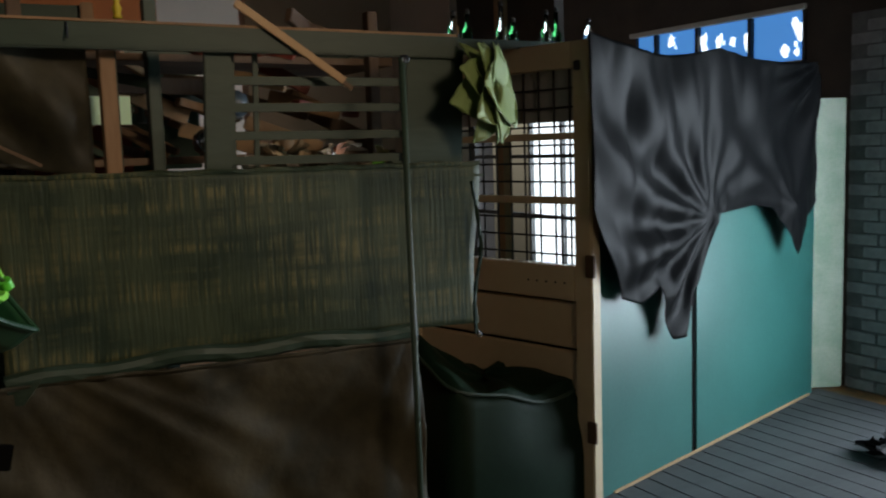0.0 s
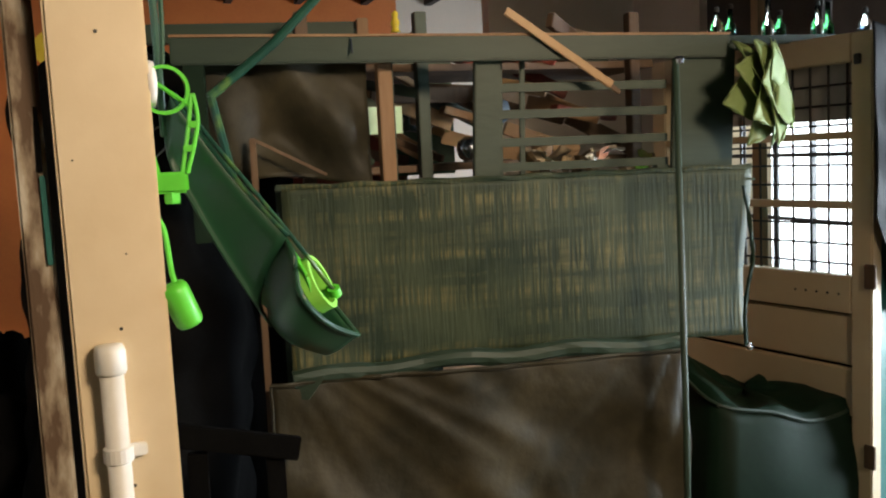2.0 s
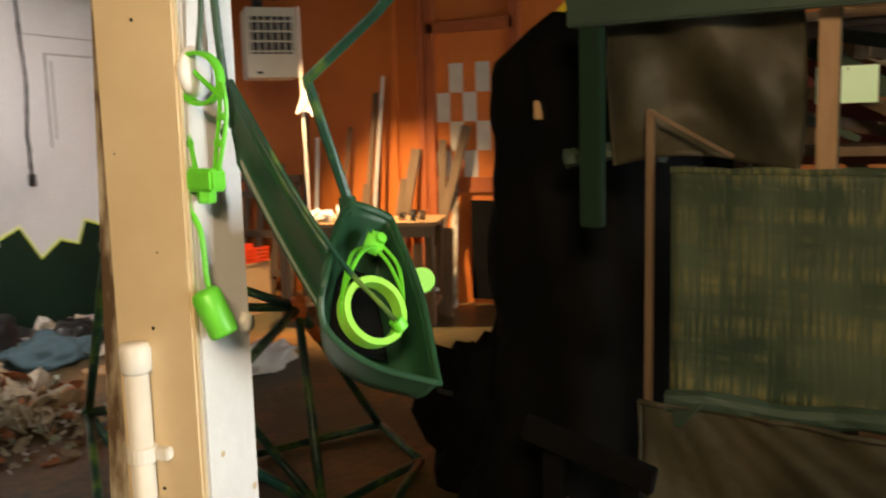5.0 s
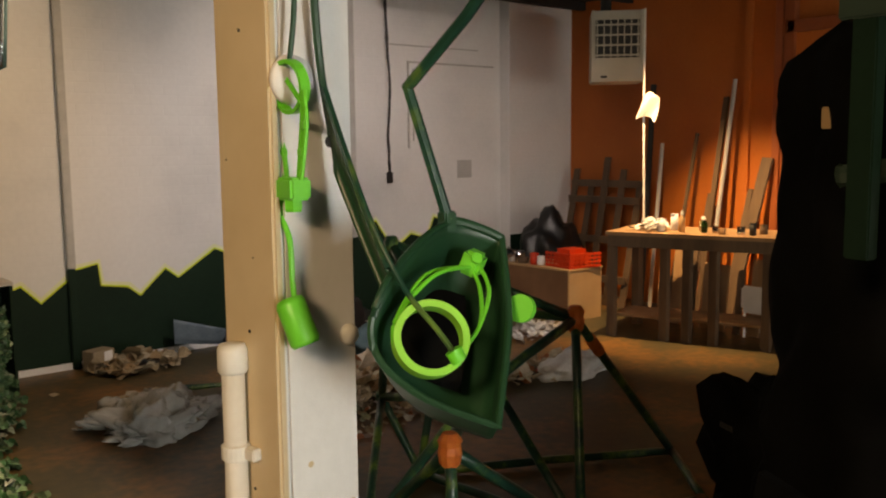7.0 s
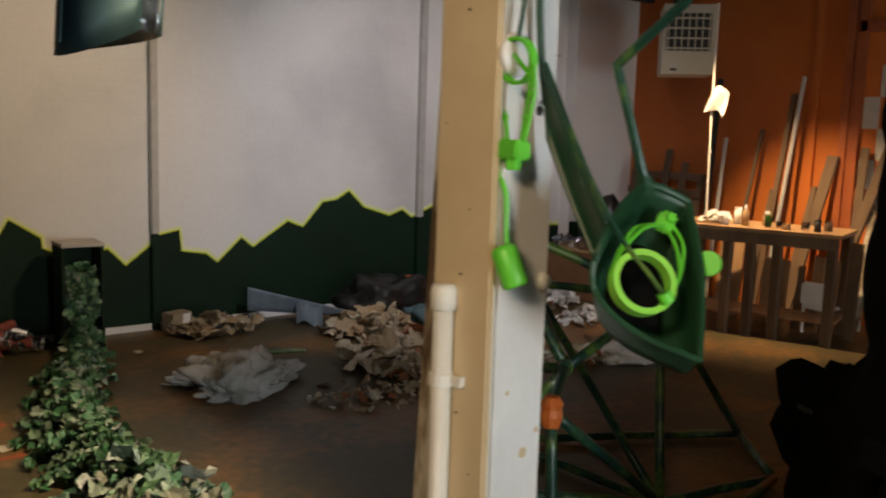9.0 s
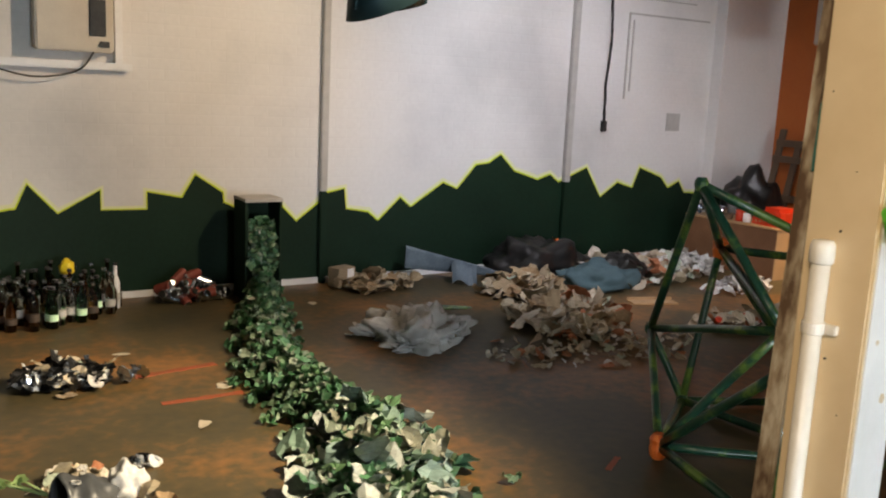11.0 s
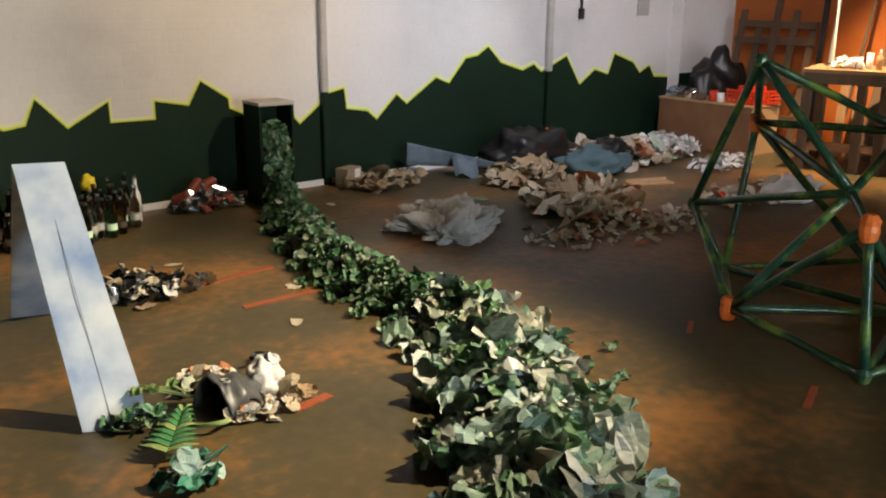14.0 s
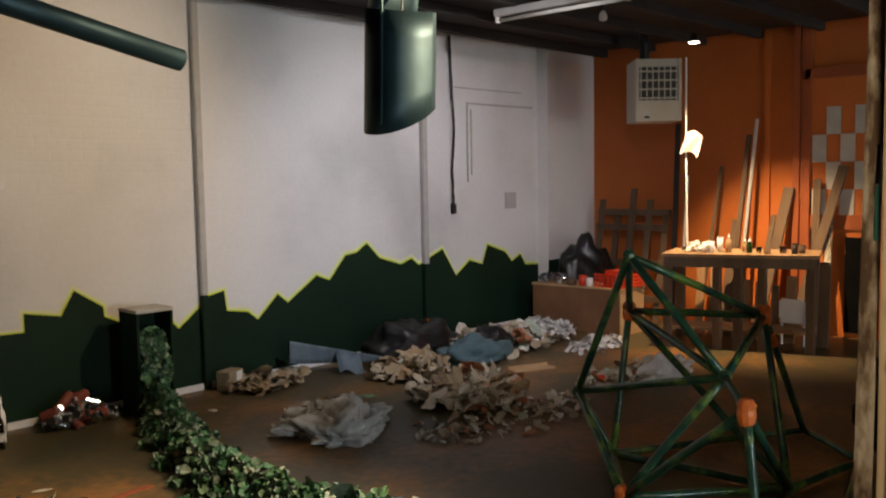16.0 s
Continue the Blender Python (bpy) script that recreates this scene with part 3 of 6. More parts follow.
part("surround", join(bm_box(0.19, 0.24, -0.03, 0.04, -0.06, 0.6, 0.004), bm_box(-0.5, 0.30, -0.03, 0.04, -0.11, -0.06, 0.004)), M_whitepaint, ac, "white board surround")
part("power_cord", bm_tube(arc([(0.05, -0.06, 0.0), (-0.05, -0.06, -0.12), (-0.3, -0.05, -0.17), (-0.55, -0.04, -0.12)]), 0.006, 6), M_dark, ac)

# far door and trim on the orange wall
door_e = thing("door_2", (7.78, 4.55, 0), "orange panelled door with a grey chequer pattern", "door", kind="structure")
part("door_leaf", bm_box(-0.02, 0.02, -0.42, 0.40, 0, 2.45, 0.004), M_orange, door_e)
for y in (-0.46, 0.36):
    part("door_jamb", bm_box(-0.06, 0.02, y - 0.045, y + 0.045, 0, 2.95, 0.004), M_red, door_e)
part("door_head", bm_box(-0.06, 0.02, -0.46, 0.40, 2.45, 2.55, 0.004), M_red, door_e)
part("mid_rail", bm_box(-0.045, 0.0, -0.42, 0.32, 1.02, 1.16, 0.004), M_red, door_e)
# Black slab on the leaf; an opening's darkness is put into its colour
part("opening_shade", bm_box(-0.05, -0.02, -0.30, -0.02, 0.05, 0.95), M_black, door_e)
for j, (y, z) in enumerate(((0.11, 2.05), (0.24, 1.79), (-0.02, 1.79), (0.11, 1.53), (0.24, 1.27), (-0.02, 1.27), (-0.15, 1.53), (-0.15, 2.05))):
    part("chequer", bm_box(-0.03, -0.015, y - 0.065, y + 0.065, z - 0.13, z + 0.13), M_tube, door_e)
for y, w in ((5.0, 0.07), (4.93, 0.02)):
    setting("wall_batten", bm_box(7.72, 7.8, y - w / 2, y + w / 2, 0, 2.98, 0.004), M_red, "dark orange vertical batten on the orange wall", "batten")
setting("wall_batten", bm_box(7.77, 7.8, 5.28, 5.34, 0, 2.98, 0.004), M_orange, "orange vertical batten on the orange wall", "batten")

# ---- column with its pipe ----
lay = COLUMN_BAY
lay = ROOM
column = thing("column", (1.325, 2.13, 0), "square timber column painted cream with one white face", "column", kind="structure", turn=5)
part("post", bm_box(0.012, 0.143, -0.001, 0.131, 0, 2.98, 0.005), M_whitepaint, column, "white painted face")
part("cream_board", bm_box(-0.004, 0.011, -0.003, 0.134, 0, 2.98, 0.004), M_cream, column, "cream painted face board")
for z in (1.732, 1.30, 1.06):
    part("nail_hole", bm_tube([(-0.0052, 0.066, z), (-0.003, 0.066, z)], 0.0028, 8), M_dark, column)
for y, z in ((0.03, 0.96), (0.10, 1.12), (0.05, 1.41), (0.112, 1.55), (0.025, 1.84)):
    part("nail_hole", bm_tube([(-0.0049, y, z), (-0.003, y, z)], 0.0016, 6), M_dark, column)
for x, z, r in ((0.095, 0.985, 0.010), (0.128, 1.02, 0.006), (0.05, 1.10, 0.005)):
    part("knot_scar", bm_tube([(x, -0.0012, z), (x, 0.001, z)], r, 10), M_cream, column, "worn patch in the white paint")
part("hook_hole", bm_tube([(0.10, -0.0015, 1.575), (0.10, 0.002, 1.575)], 0.009, 10), M_dark, column)
part("hook_wire", bm_tube(arc([(0.095, -0.004, 1.585), (0.085, -0.03, 1.60), (0.10, -0.035, 1.57), (0.118, -0.01, 1.545)]), 0.0016, 6), M_dark, column)
boss = bm_lathe([(0.034, 0.0), (0.036, 0.004), (0.034, 0.012), (0.020, 0.015)], 20)
boss.transform(Matrix.Translation((0.032, -0.001, 1.66)) @ Matrix.Rotation(radians(90), 4, "X"))
part("wall_boss", boss, M_whitepaint, column, "round white cover plate", smooth=True)
peg = bm_lathe([(0.016, 0.0), (0.017, 0.004), (0.014, 0.01)], 14)
peg.transform(Matrix.Translation((0.125, -0.001, 1.285)) @ Matrix.Rotation(radians(90), 4, "X"))
part("wall_peg", peg, M_pvc, column, "pale plastic peg", smooth=True)
conduit = thing("conduit", (1.295, 2.214, 0), "white plastic conduit clipped to the cream column", "pipe", turn=8)
part("pipe", bm_tube([(0, 0, 0), (0, 0, 1.245)], 0.0172, 18), M_pvc, conduit, smooth=True)
part("end_cap", bm_lathe([(0.0195, 1.238), (0.0222, 1.242), (0.0222, 1.272), (0.019, 1.281), (0.008, 1.283)], 18), M_pvc, conduit, smooth=True)
for z in (1.118, 0.50):
    part("pipe_clip", join(bm_lathe([(0.0185, z - 0.012), (0.0215, z - 0.010), (0.0215, z + 0.010), (0.0185, z + 0.012)], 18), bm_box(0.0, 0.016, -0.042, 0.004, z - 0.009, z + 0.009, 0.002)), M_pvc, conduit)

# peeling board leaning behind the column
leaner = thing("peeling_board", (1.34, 2.283, 0), "narrow board with peeling white paint leaning beside the column", "board")
part("board", bm_beam((0.040, 0.018, 1.98), (-0.060, 0.012, 0.0), 0.016, 0.042, 0.004, (0, 1, 0)), M_peel, leaner)
part("blue_strip", bm_beam((0.012, 0.002, 1.53), (0.005, 0.001, 1.40), 0.017, 0.008, 0.001, (0, 1, 0)), M_teal, leaner, "blue painted strip")
# The board's unlit edge is put in as a black strip
part("unlit_edge", bm_beam((0.038, 0.004, 1.80), (0.012, 0.004, 1.535), 0.014, 0.008, 0.001, (0, 1, 0)), M_black, leaner, "black strip painted as the board's unlit edge")
lay = COLUMN_BAY

# ---- lime green fittings on the column ----


def bm_ring(c, r, thick, wide, axis, sides=28, squash=1.0):
    """A flat hoop of the given width round axis."""
    m, _ = basis(c, Vector(c) + Vector(axis))
    bm = bmesh.new()
    rows = [(r - thick, -wide / 2), (r, -wide / 2), (r, wide / 2), (r - thick, wide / 2)]
    rings = [[bm.verts.new(m @ Vector((q * math.cos(k * math.tau / sides), q * math.sin(k * math.tau / sides) * squash, h))) for q, h in rows] for k in range(sides)]
    for i in range(sides):
        a, b = rings[i], rings[(i + 1) % sides]
        for j in range(4):
            bm.faces.new((a[j], a[(j + 1) % 4], b[(j + 1) % 4], b[j]))
    return bm


holder = thing("hanging_holder", (1.066, 1.842, 1.39), "lime green plastic ring holder hung beside the column", "holder")
part("hang_cord", bm_tube(arc([(0, 0, 0.27), (0.006, -0.004, 0.36), (0.0, 0.0, 0.6), (0.005, 0, 1.249)]), 0.003, 8), M_green, holder)
part("ring", bm_ring((0, 0, 0.245), 0.028, 0.004, 0.011, (1, 0.12, 0.1)), M_lime, holder)
part("cross_bar", bm_beam((0, -0.028, 0.225), (0, 0.02, 0.262), 0.006, 0.005), M_lime, holder)
for s in (-1, 1):
    for w in (0.0, 0.010):
        part("arm", bm_tube(arc([(0, s * (0.031 - w * 0.2), 0.24), (0, s * (0.034 - w), 0.205), (0, s * (0.017 - w * 0.6 + 0.002), 0.150)], 5), 0.0026, 6), M_lime, holder)
    for z, q in ((0.205, 0.029), (0.178, 0.022)):
        part("arm_bridge", bm_beam((0, s * (q + 0.005), z), (0, s * (q - 0.006), z), 0.006, 0.008, 0.001), M_lime, holder)
part("collar", bm_box(-0.012, 0.012, -0.019, 0.019, 0.128, 0.152, 0.003), M_lime, holder)
part("nut", bm_lathe([(0.009, 0.116), (0.010, 0.119), (0.010, 0.129)], 6), M_lime, holder)
part("drop_cord", bm_tube(arc([(0, 0.017, 0.140), (-0.004, 0.024, 0.115), (0, 0.012, 0.085), (0, 0.008, 0.04), (0, 0.004, 0.022)]), 0.0032, 8), M_lime, holder)
cup = bm_lathe([(0.006, 0.026), (0.014, 0.024), (0.0165, 0.018), (0.0165, -0.024), (0.014, -0.028), (0.004, -0.028)], 20)
cup.transform(Matrix.Rotation(-0.34, 4, "X") @ Matrix.Rotation(-0.2, 4, "Y"))
part("cup", cup, M_lime, holder, smooth=True)

# ---- green scoop hanging between column and shelves ----
scoop = thing("plastic_scoop", (1.10, 1.707, 1.41), "large bent green plastic scoop hanging from a strap", "scoop")
S0 = Vector((1.10, 1.707, 1.41))
TIP, TOP, LEFT, NECK, CREST = (Vector(p) - S0 for p in ((1.159, 1.620, 1.312), (1.267, 1.744, 1.473), (1.074, 1.703, 1.388), (1.098, 1.711, 1.447), (1.200, 1.757, 1.490)))
loop = arc([TOP, (TOP + TIP) / 2 + Vector((0.008, -0.004, 0.004)), TIP * 0.97 + TOP * 0.03], 7)[:-1] + arc([TIP, Vector((1.100, 1.668, 1.343)) - S0, LEFT, NECK, CREST, TOP], 7)[:-1]
HEART = sum(loop, Vector()) / len(loop)
BULGE = Vector((0.34, 0.48, -0.72)).normalized()


def bm_bowl(lift=0.0):
    bm = bmesh.new()
    steps = ((1.0, 0.0), (0.97, 0.012), (0.92, 0.035), (0.84, 0.055), (0.66, 0.066), (0.40, 0.070), (0.05, 0.071))
    rings = [[bm.verts.new(HEART + (p - HEART) * s + BULGE * (d + lift)) for p in loop] for s, d in steps]
    n = len(loop)
    for a, c in zip(rings, rings[1:]):
        for k in range(n):
            bm.faces.new((a[k], a[(k + 1) % n], c[(k + 1) % n], c[k]))
    bm.faces.new(rings[-1])
    bmesh.ops.recalc_face_normals(bm, faces=bm.faces)
    bmesh.ops.solidify(bm, geom=bm.faces[:], thickness=0.003)
    return bm


part("bowl", bm_bowl(), M_green, scoop, smooth=True)
# Flat black face puts the shade inside the bowl into colour
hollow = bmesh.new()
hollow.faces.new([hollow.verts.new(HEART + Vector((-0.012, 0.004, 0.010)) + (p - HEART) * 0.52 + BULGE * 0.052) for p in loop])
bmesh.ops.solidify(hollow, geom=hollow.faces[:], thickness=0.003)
part("painted_shade", hollow, M_black, scoop, "black face painted in as the scoop's inner shade")
part("rim", bm_tube(loop + loop[:1], 0.0038, 8), M_green, scoop, "worn glossy rim")


def strap(u, v):
    hi = (Vector((1.102, 1.835, 1.632)) - S0).lerp(NECK + Vector((0.0, 0.0, 0.01)), v)
    lo = (Vector((1.114, 1.842, 1.545)) - S0).lerp(Vector((1.152, 1.735, 1.335)) - S0, v)
    return hi.lerp(lo, u) + Vector((0.02, 0.02, -0.01)) * math.sin(math.pi * u) * (0.4 + 0.6 * v) + Vector((0, 0, -0.008)) * math.sin(math.pi * v)


part("strap", bm_sheet(strap, 8, 14, 0.003), M_green, scoop, "long tapering strap", smooth=True)
part("strap_edge", bm_tube([strap(0, k / 14) for k in range(15)], 0.0035, 8), M_bamboo, scoop)
part("hanger", bm_tube(arc([strap(0.5, 0.0), Vector((0.0, 0.14, 0.30)), Vector((-0.005, 0.143, 0.6)), Vector((-0.005, 0.143, 1.229))]), 0.0045, 8), M_green, scoop)
FACE = Vector((-0.34, -0.85, 0.42)).normalized()
EYE_RING = Vector((1.122, 1.676, 1.391)) - S0
part("tube_ring", bm_ring(EYE_RING, 0.037, 0.007, 0.017, FACE, 36), M_limepale, scoop, "pale lime plastic ring")
CLASP = Vector((1.222, 1.738, 1.449)) - S0
part("clasp", bm_box(-0.013, 0.013, -0.011, 0.011, -0.013, 0.013, 0.004, Matrix.Translation(CLASP) @ Matrix.Rotation(0.6, 4, "Z") @ Matrix.Rotation(0.4, 4, "X")), M_lime, scoop)
part("clasp_knob", bm_tube([CLASP + FACE * 0.010, CLASP + FACE * 0.018], 0.006, 10), M_lime, scoop)
KNOT = Vector((1.134, 1.652, 1.378)) - S0
for q in (-0.005, 0.005):
    side = Vector((0.7, -0.6, 0)) * q
    part("cord_loop", bm_tube(arc([CLASP + side, Vector((1.212, 1.706, 1.425)) - S0 + side, Vector((1.180, 1.675, 1.395)) - S0, KNOT + side * 0.5]), 0.0024, 6), M_lime, scoop)
    part("cord_loop", bm_tube(arc([CLASP - Vector((0, 0, 0.004)) + side, Vector((1.150, 1.713, 1.446)) - S0 + side, Vector((1.096, 1.694, 1.412)) - S0, EYE_RING + Vector((-0.033, 0.012, -0.004))]), 0.0024, 6), M_lime, scoop)
part("long_cord", bm_tube(arc([strap(0, 0) + FACE * 0.004, strap(0, 0.35) + FACE * 0.007, strap(0, 0.75) + FACE * 0.007, Vector((1.105, 1.695, 1.44)) - S0, Vector((1.125, 1.668, 1.40)) - S0, KNOT]), 0.0028, 8), M_bamboo, scoop)
part("knot", bm_ring(KNOT, 0.008, 0.005, 0.012, (0.4, -0.3, -0.8)), M_lime, scoop)
part("back_disc", bm_tube([Vector((1.246, 1.690, 1.404)) - S0, Vector((1.254, 1.694, 1.402)) - S0], 0.015, 18), M_lime, scoop)
rod = thing("bent_rod", (1.206, 1.760, 1.494), "bent dark green rod hanging from the ceiling", "rod")
part("lower_rod", bm_tube([(0, 0, 0), (-0.031, 0.028, 0.141)], 0.0062, 8, bumps=0.1), M_bamboo, rod)
part("upper_rod", bm_tube([(-0.031, 0.030, 0.139), (-0.015, -0.055, 0.206), (0.06, -0.48, 0.62), (0.10, -0.56, 1.145)], 0.0062, 8), M_bamboo, rod)
part("joint", bm_box(-0.008, 0.008, -0.006, 0.010, -0.012, 0.010, 0.002), M_green, rod)
part("end_wire", bm_tube(arc([(0, 0, 0), (0.02, -0.004, -0.004), (0.045, -0.012, -0.014), (0.060, -0.016, -0.022)]), 0.005, 8), M_green, rod)

# ---- ducts under the ceiling ----
lay = ROOM
duct = thing("hanging_duct", (1.28, 3.83, 1.75), "blue-green sheet metal duct hanging from the ceiling", "duct", turn=24)


def gutter(r, a0, a1, h, lean):
    return lambda u, v: Vector((r * 1.65 * math.cos(a0 + (a1 - a0) * u) + lean * v, r * math.sin(a0 + (a1 - a0) * u), v * h + 0.02 * math.sin(6 * u) + 0.09 * (2 * u - 1) ** 2 * (1 - v) - 0.03))


part("duct_shell", bm_sheet(gutter(0.125, 0.2, 4.6, 0.42, 0.03), 28, 4, 0.003), M_bluesteel, duct, smooth=True)
part("duct_liner", bm_sheet(gutter(0.119, 0.23, 4.57, 0.41, 0.03), 28, 4, 0.002), M_steel, duct, "bright metal inside", smooth=True)
part("upper_shell", bm_sheet(gutter(0.13, 0.3, 3.4, 0.85, 0.22), 16, 6, 0.003), M_bluesteel, duct, smooth=True).location = (0.10, 0.02, 0.38)
part("seam", bm_tube([(-0.209, 0.0, 0.0), (-0.179, 0, 0.42)], 0.005, 6), M_bluesteel, duct)
part("hanger_wire", bm_tube([(0, 0, 0.4), (0, 0, 1.23)], 0.004, 6), M_dark, duct)
tube = thing("round_tube", (0.485, 3.95, 1.925), "dark green round tube hung under the ceiling", "tube")
part("pipe", bm_tube([(0, 0, 0), (-0.47, 0.0, 0.10), (-1.6, 0.05, 0.34)], 0.032, 16), M_bluesteel, tube, smooth=True)
part("hanger_wire", bm_tube([(-0.9, 0.02, 0.2), (-0.9, 0.02, 1.01)], 0.004, 6), M_dark, tube)

# ---- heater, lamps ----
heater = thing("gas_heater", (6.85, 5.99, 2.085), "beige ceiling-hung gas heater with a louvred front", "heater", turn=43)
heater.scale = (0.9, 0.88, 1.0)
part("casing", join(bm_box(0.02, 0.50, -0.25, 0.25, 0, 0.6, 0.01)), M_enamel, heater)
part("lower_panel", bm_box(-0.004, 0.02, -0.245, 0.245, 0.0, 0.20, 0.006), M_enamel, heater)
# Dark slab over the solid casing paints the shade between the louvres
part("louvre_shade", bm_box(0.0, 0.018, -0.21, 0.21, 0.20, 0.52), M_dark, heater, "dark slab behind the louvres in place of inner shade")
for k in range(4):
    part("louvre", bm_box(-0.02, 0.012, -0.22, 0.22, 0.215 + k * 0.085, 0.228 + k * 0.085, 0.002), M_enamel, heater)
for k in range(7):
    part("fin", bm_box(-0.010, 0.012, -0.195 + k * 0.065 - 0.005, -0.195 + k * 0.065 + 0.005, 0.20, 0.52), M_enamel, heater)
for y in (-0.235, 0.235):
    part("side_frame", bm_box(-0.01, 0.02, y - 0.015, y + 0.015, 0, 0.6, 0.003), M_enamel, heater)
part("top_frame", bm_box(-0.01, 0.02, -0.25, 0.25, 0.52, 0.545, 0.003), M_enamel, heater)
part("flue", bm_tube([(0.25, 0.10, 0.58), (0.25, 0.10, 0.92)], 0.055, 16), M_dark, heater, smooth=True)
part("badge", bm_box(-0.008, -0.002, 0.10, 0.16, 0.03, 0.05), M_dark, heater)
pend = thing("pendant_lamp", (6.42, 5.40, 2.72), "small clip spotlight hanging on a cord, switched on", "lamp")
part("lamp_cord", bm_tube(arc([(0, 0, 0.08), (0.005, 0.005, 0.16), (0, 0, 0.262)]), 0.006, 6), M_dark, pend)
part("shade", bm_lathe([(0.012, 0.085), (0.022, 0.08), (0.03, 0.04), (0.055, 0.005), (0.052, 0.005), (0.02, 0.04)], 20), M_steel, pend, smooth=True)
part("bulb", bm_lathe([(0.01, 0.03), (0.036, 0.018), (0.046, 0.006), (0.036, 0.0), (0.01, -0.002)], 16), M_bulb, pend, "glowing bulb")
# Bodies added around the assumed spots; no such fittings are seen
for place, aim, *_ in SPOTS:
    lamp = thing("spotlight", place, "added black lamp body, unseen, at an assumed ceiling spot", "lamp", "ceiling spotlights")
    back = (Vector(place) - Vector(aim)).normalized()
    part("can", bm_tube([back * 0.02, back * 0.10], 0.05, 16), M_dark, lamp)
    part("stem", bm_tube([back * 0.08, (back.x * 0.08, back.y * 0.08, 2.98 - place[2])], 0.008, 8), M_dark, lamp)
tubelight = thing("tube_light", (4.68, 5.6, 2.85), "unlit fluorescent tube fitting on the ceiling", "lamp")
part("batten", bm_box(-0.035, 0.035, -0.62, 0.62, 0.0, 0.055, 0.006), M_tube, tubelight)
part("tube", bm_tube([(0, -0.58, -0.03), (0, 0.58, -0.03)], 0.016, 12), M_pvc, tubelight, smooth=True)
for y in (-0.6, 0.6):
    part("lamp_holder", bm_box(-0.02, 0.02, y - 0.012, y + 0.012, -0.05, 0.0, 0.003), M_pvc, tubelight)
sprink = thing("bare_bulb", (5.2, 5.55, 2.80), "small unlit bulb under the ceiling", "lamp")
part("bulb", bm_lathe([(0.01, 0.08), (0.02, 0.06), (0.035, 0.03), (0.03, 0.0), (0.01, -0.01)], 12), M_pvc, sprink, smooth=True)
part("socket", bm_tube([(0, 0, 0.07), (0, 0, 0.18)], 0.018, 10), M_dark, sprink)

# ---- workbench corner ----
bench = thing("workbench", (6.30, 5.62, 0), "rough timber workbench cluttered with paint pots", "workbench", turn=0)
BX, BY = Vector((0.42, -1.20, 0)), Vector((0.62, 0.20, 0))
top_z = 0.86


def on_bench(u, v, z=0.0):
    return BX * u + BY * v + Vector((0, 0, top_z + z))


part("tabletop", join(*[bm_beam(on_bench(-0.02, v, -0.02), on_bench(1.02, v, -0.02), 0.125, 0.03, 0.003) for v in (0.1, 0.3, 0.5, 0.7, 0.9)]), M_wood, bench, "worn plank top")
part("front_rail", bm_beam(on_bench(0, 0.03, -0.08), on_bench(1, 0.03, -0.08), 0.03, 0.09), M_oldwood, bench)
for u in (0.02, 0.36, 0.50, 0.66, 0.97):
    part("leg", bm_beam(on_bench(u, 0.06, -0.03), on_bench(u, 0.06, -top_z), 0.07, 0.05), M_oldwood, bench)
for u in (0.03, 0.97):
    part("leg", bm_beam(on_bench(u, 0.92, -0.03), on_bench(u, 0.92, -top_z), 0.07, 0.07), M_oldwood, bench)
part("foot_rail", bm_beam(on_bench(0, 0.5, -0.70), on_bench(1, 0.5, -0.70), 0.4, 0.02), M_wood, bench)


def bm_pot(r, h, lip=0.004):
    return bm_lathe([(r * 0.8, 0), (r, 0.004), (r * 1.04, h), (r * 1.04 - lip, h), (r * 0.9, h * 0.3)], 14)


BENCHTOP = Vector((6.30, 5.62, 0))
for u, v, r, h, m, label, name in ((0.30, 0.25, 0.032, 0.10, M_whitepaint, "white plastic paint pot on the workbench", "paint_pot"), (0.35, 0.45, 0.028, 0.13, M_whitepaint, "white plastic paint pot on the workbench", "paint_pot"),
                                   (0.62, 0.35, 0.024, 0.05, M_glassc, "small clear jar on the workbench", "jar"), (0.68, 0.2, 0.03, 0.04, M_wood, "small brown jar on the workbench", "jar"),
                                   (0.78, 0.3, 0.03, 0.06, M_glassc, "clear glass jar on the workbench", "jar"), (0.86, 0.2, 0.025, 0.09, M_dark, "dark tin on the workbench", "tin"), (0.90, 0.4, 0.03, 0.07, M_oldwood, "brown tin on the workbench", "tin")):
    pot = thing(name, BENCHTOP + on_bench(u, v, -0.004), label, name.split("_")[-1], "pots on the workbench")
    part("pot_body", bm_pot(r, h), m, pot, smooth=True)
    part("pot_rim", bm_ring((0, 0, h), r * 1.1, 0.004, 0.008, (0, 0, 1)), m, pot)
for u, v, h, m in ((0.42, 0.30, 0.17, M_plypale), (0.56, 0.3, 0.13, M_glassg), (0.52, 0.5, 0.12, M_glassc)):
    b = thing("squeeze_bottle", BENCHTOP + on_bench(u, v, -0.004), "small bottle with a narrow nozzle on the workbench", "bottle", "pots on the workbench")
    part("bottle_body", bm_lathe([(0.02, 0), (0.027, 0.005), (0.027, h * 0.62), (0.012, h * 0.74), (0.010, h * 0.8)], 14), m, b, smooth=True)
    part("nozzle", bm_lathe([(0.012, h * 0.78), (0.012, h * 0.86), (0.005, h), (0.002, h)], 10), M_whitepaint, b)
rng = random.Random(4)
rag = thing("paper_rags", BENCHTOP + on_bench(0.18, 0.35, -0.004), "crumpled white paper on the workbench under the lamp", "paper", kind="stuff")
v, f = crumples(rng, [(rng.uniform(-0.12, 0.14), rng.uniform(-0.14, 0.12), rng.uniform(0, 0.03), 0.09, 0.02) for _ in range(16)])
mesh_of("scraps", v, f, M_paper, rag)
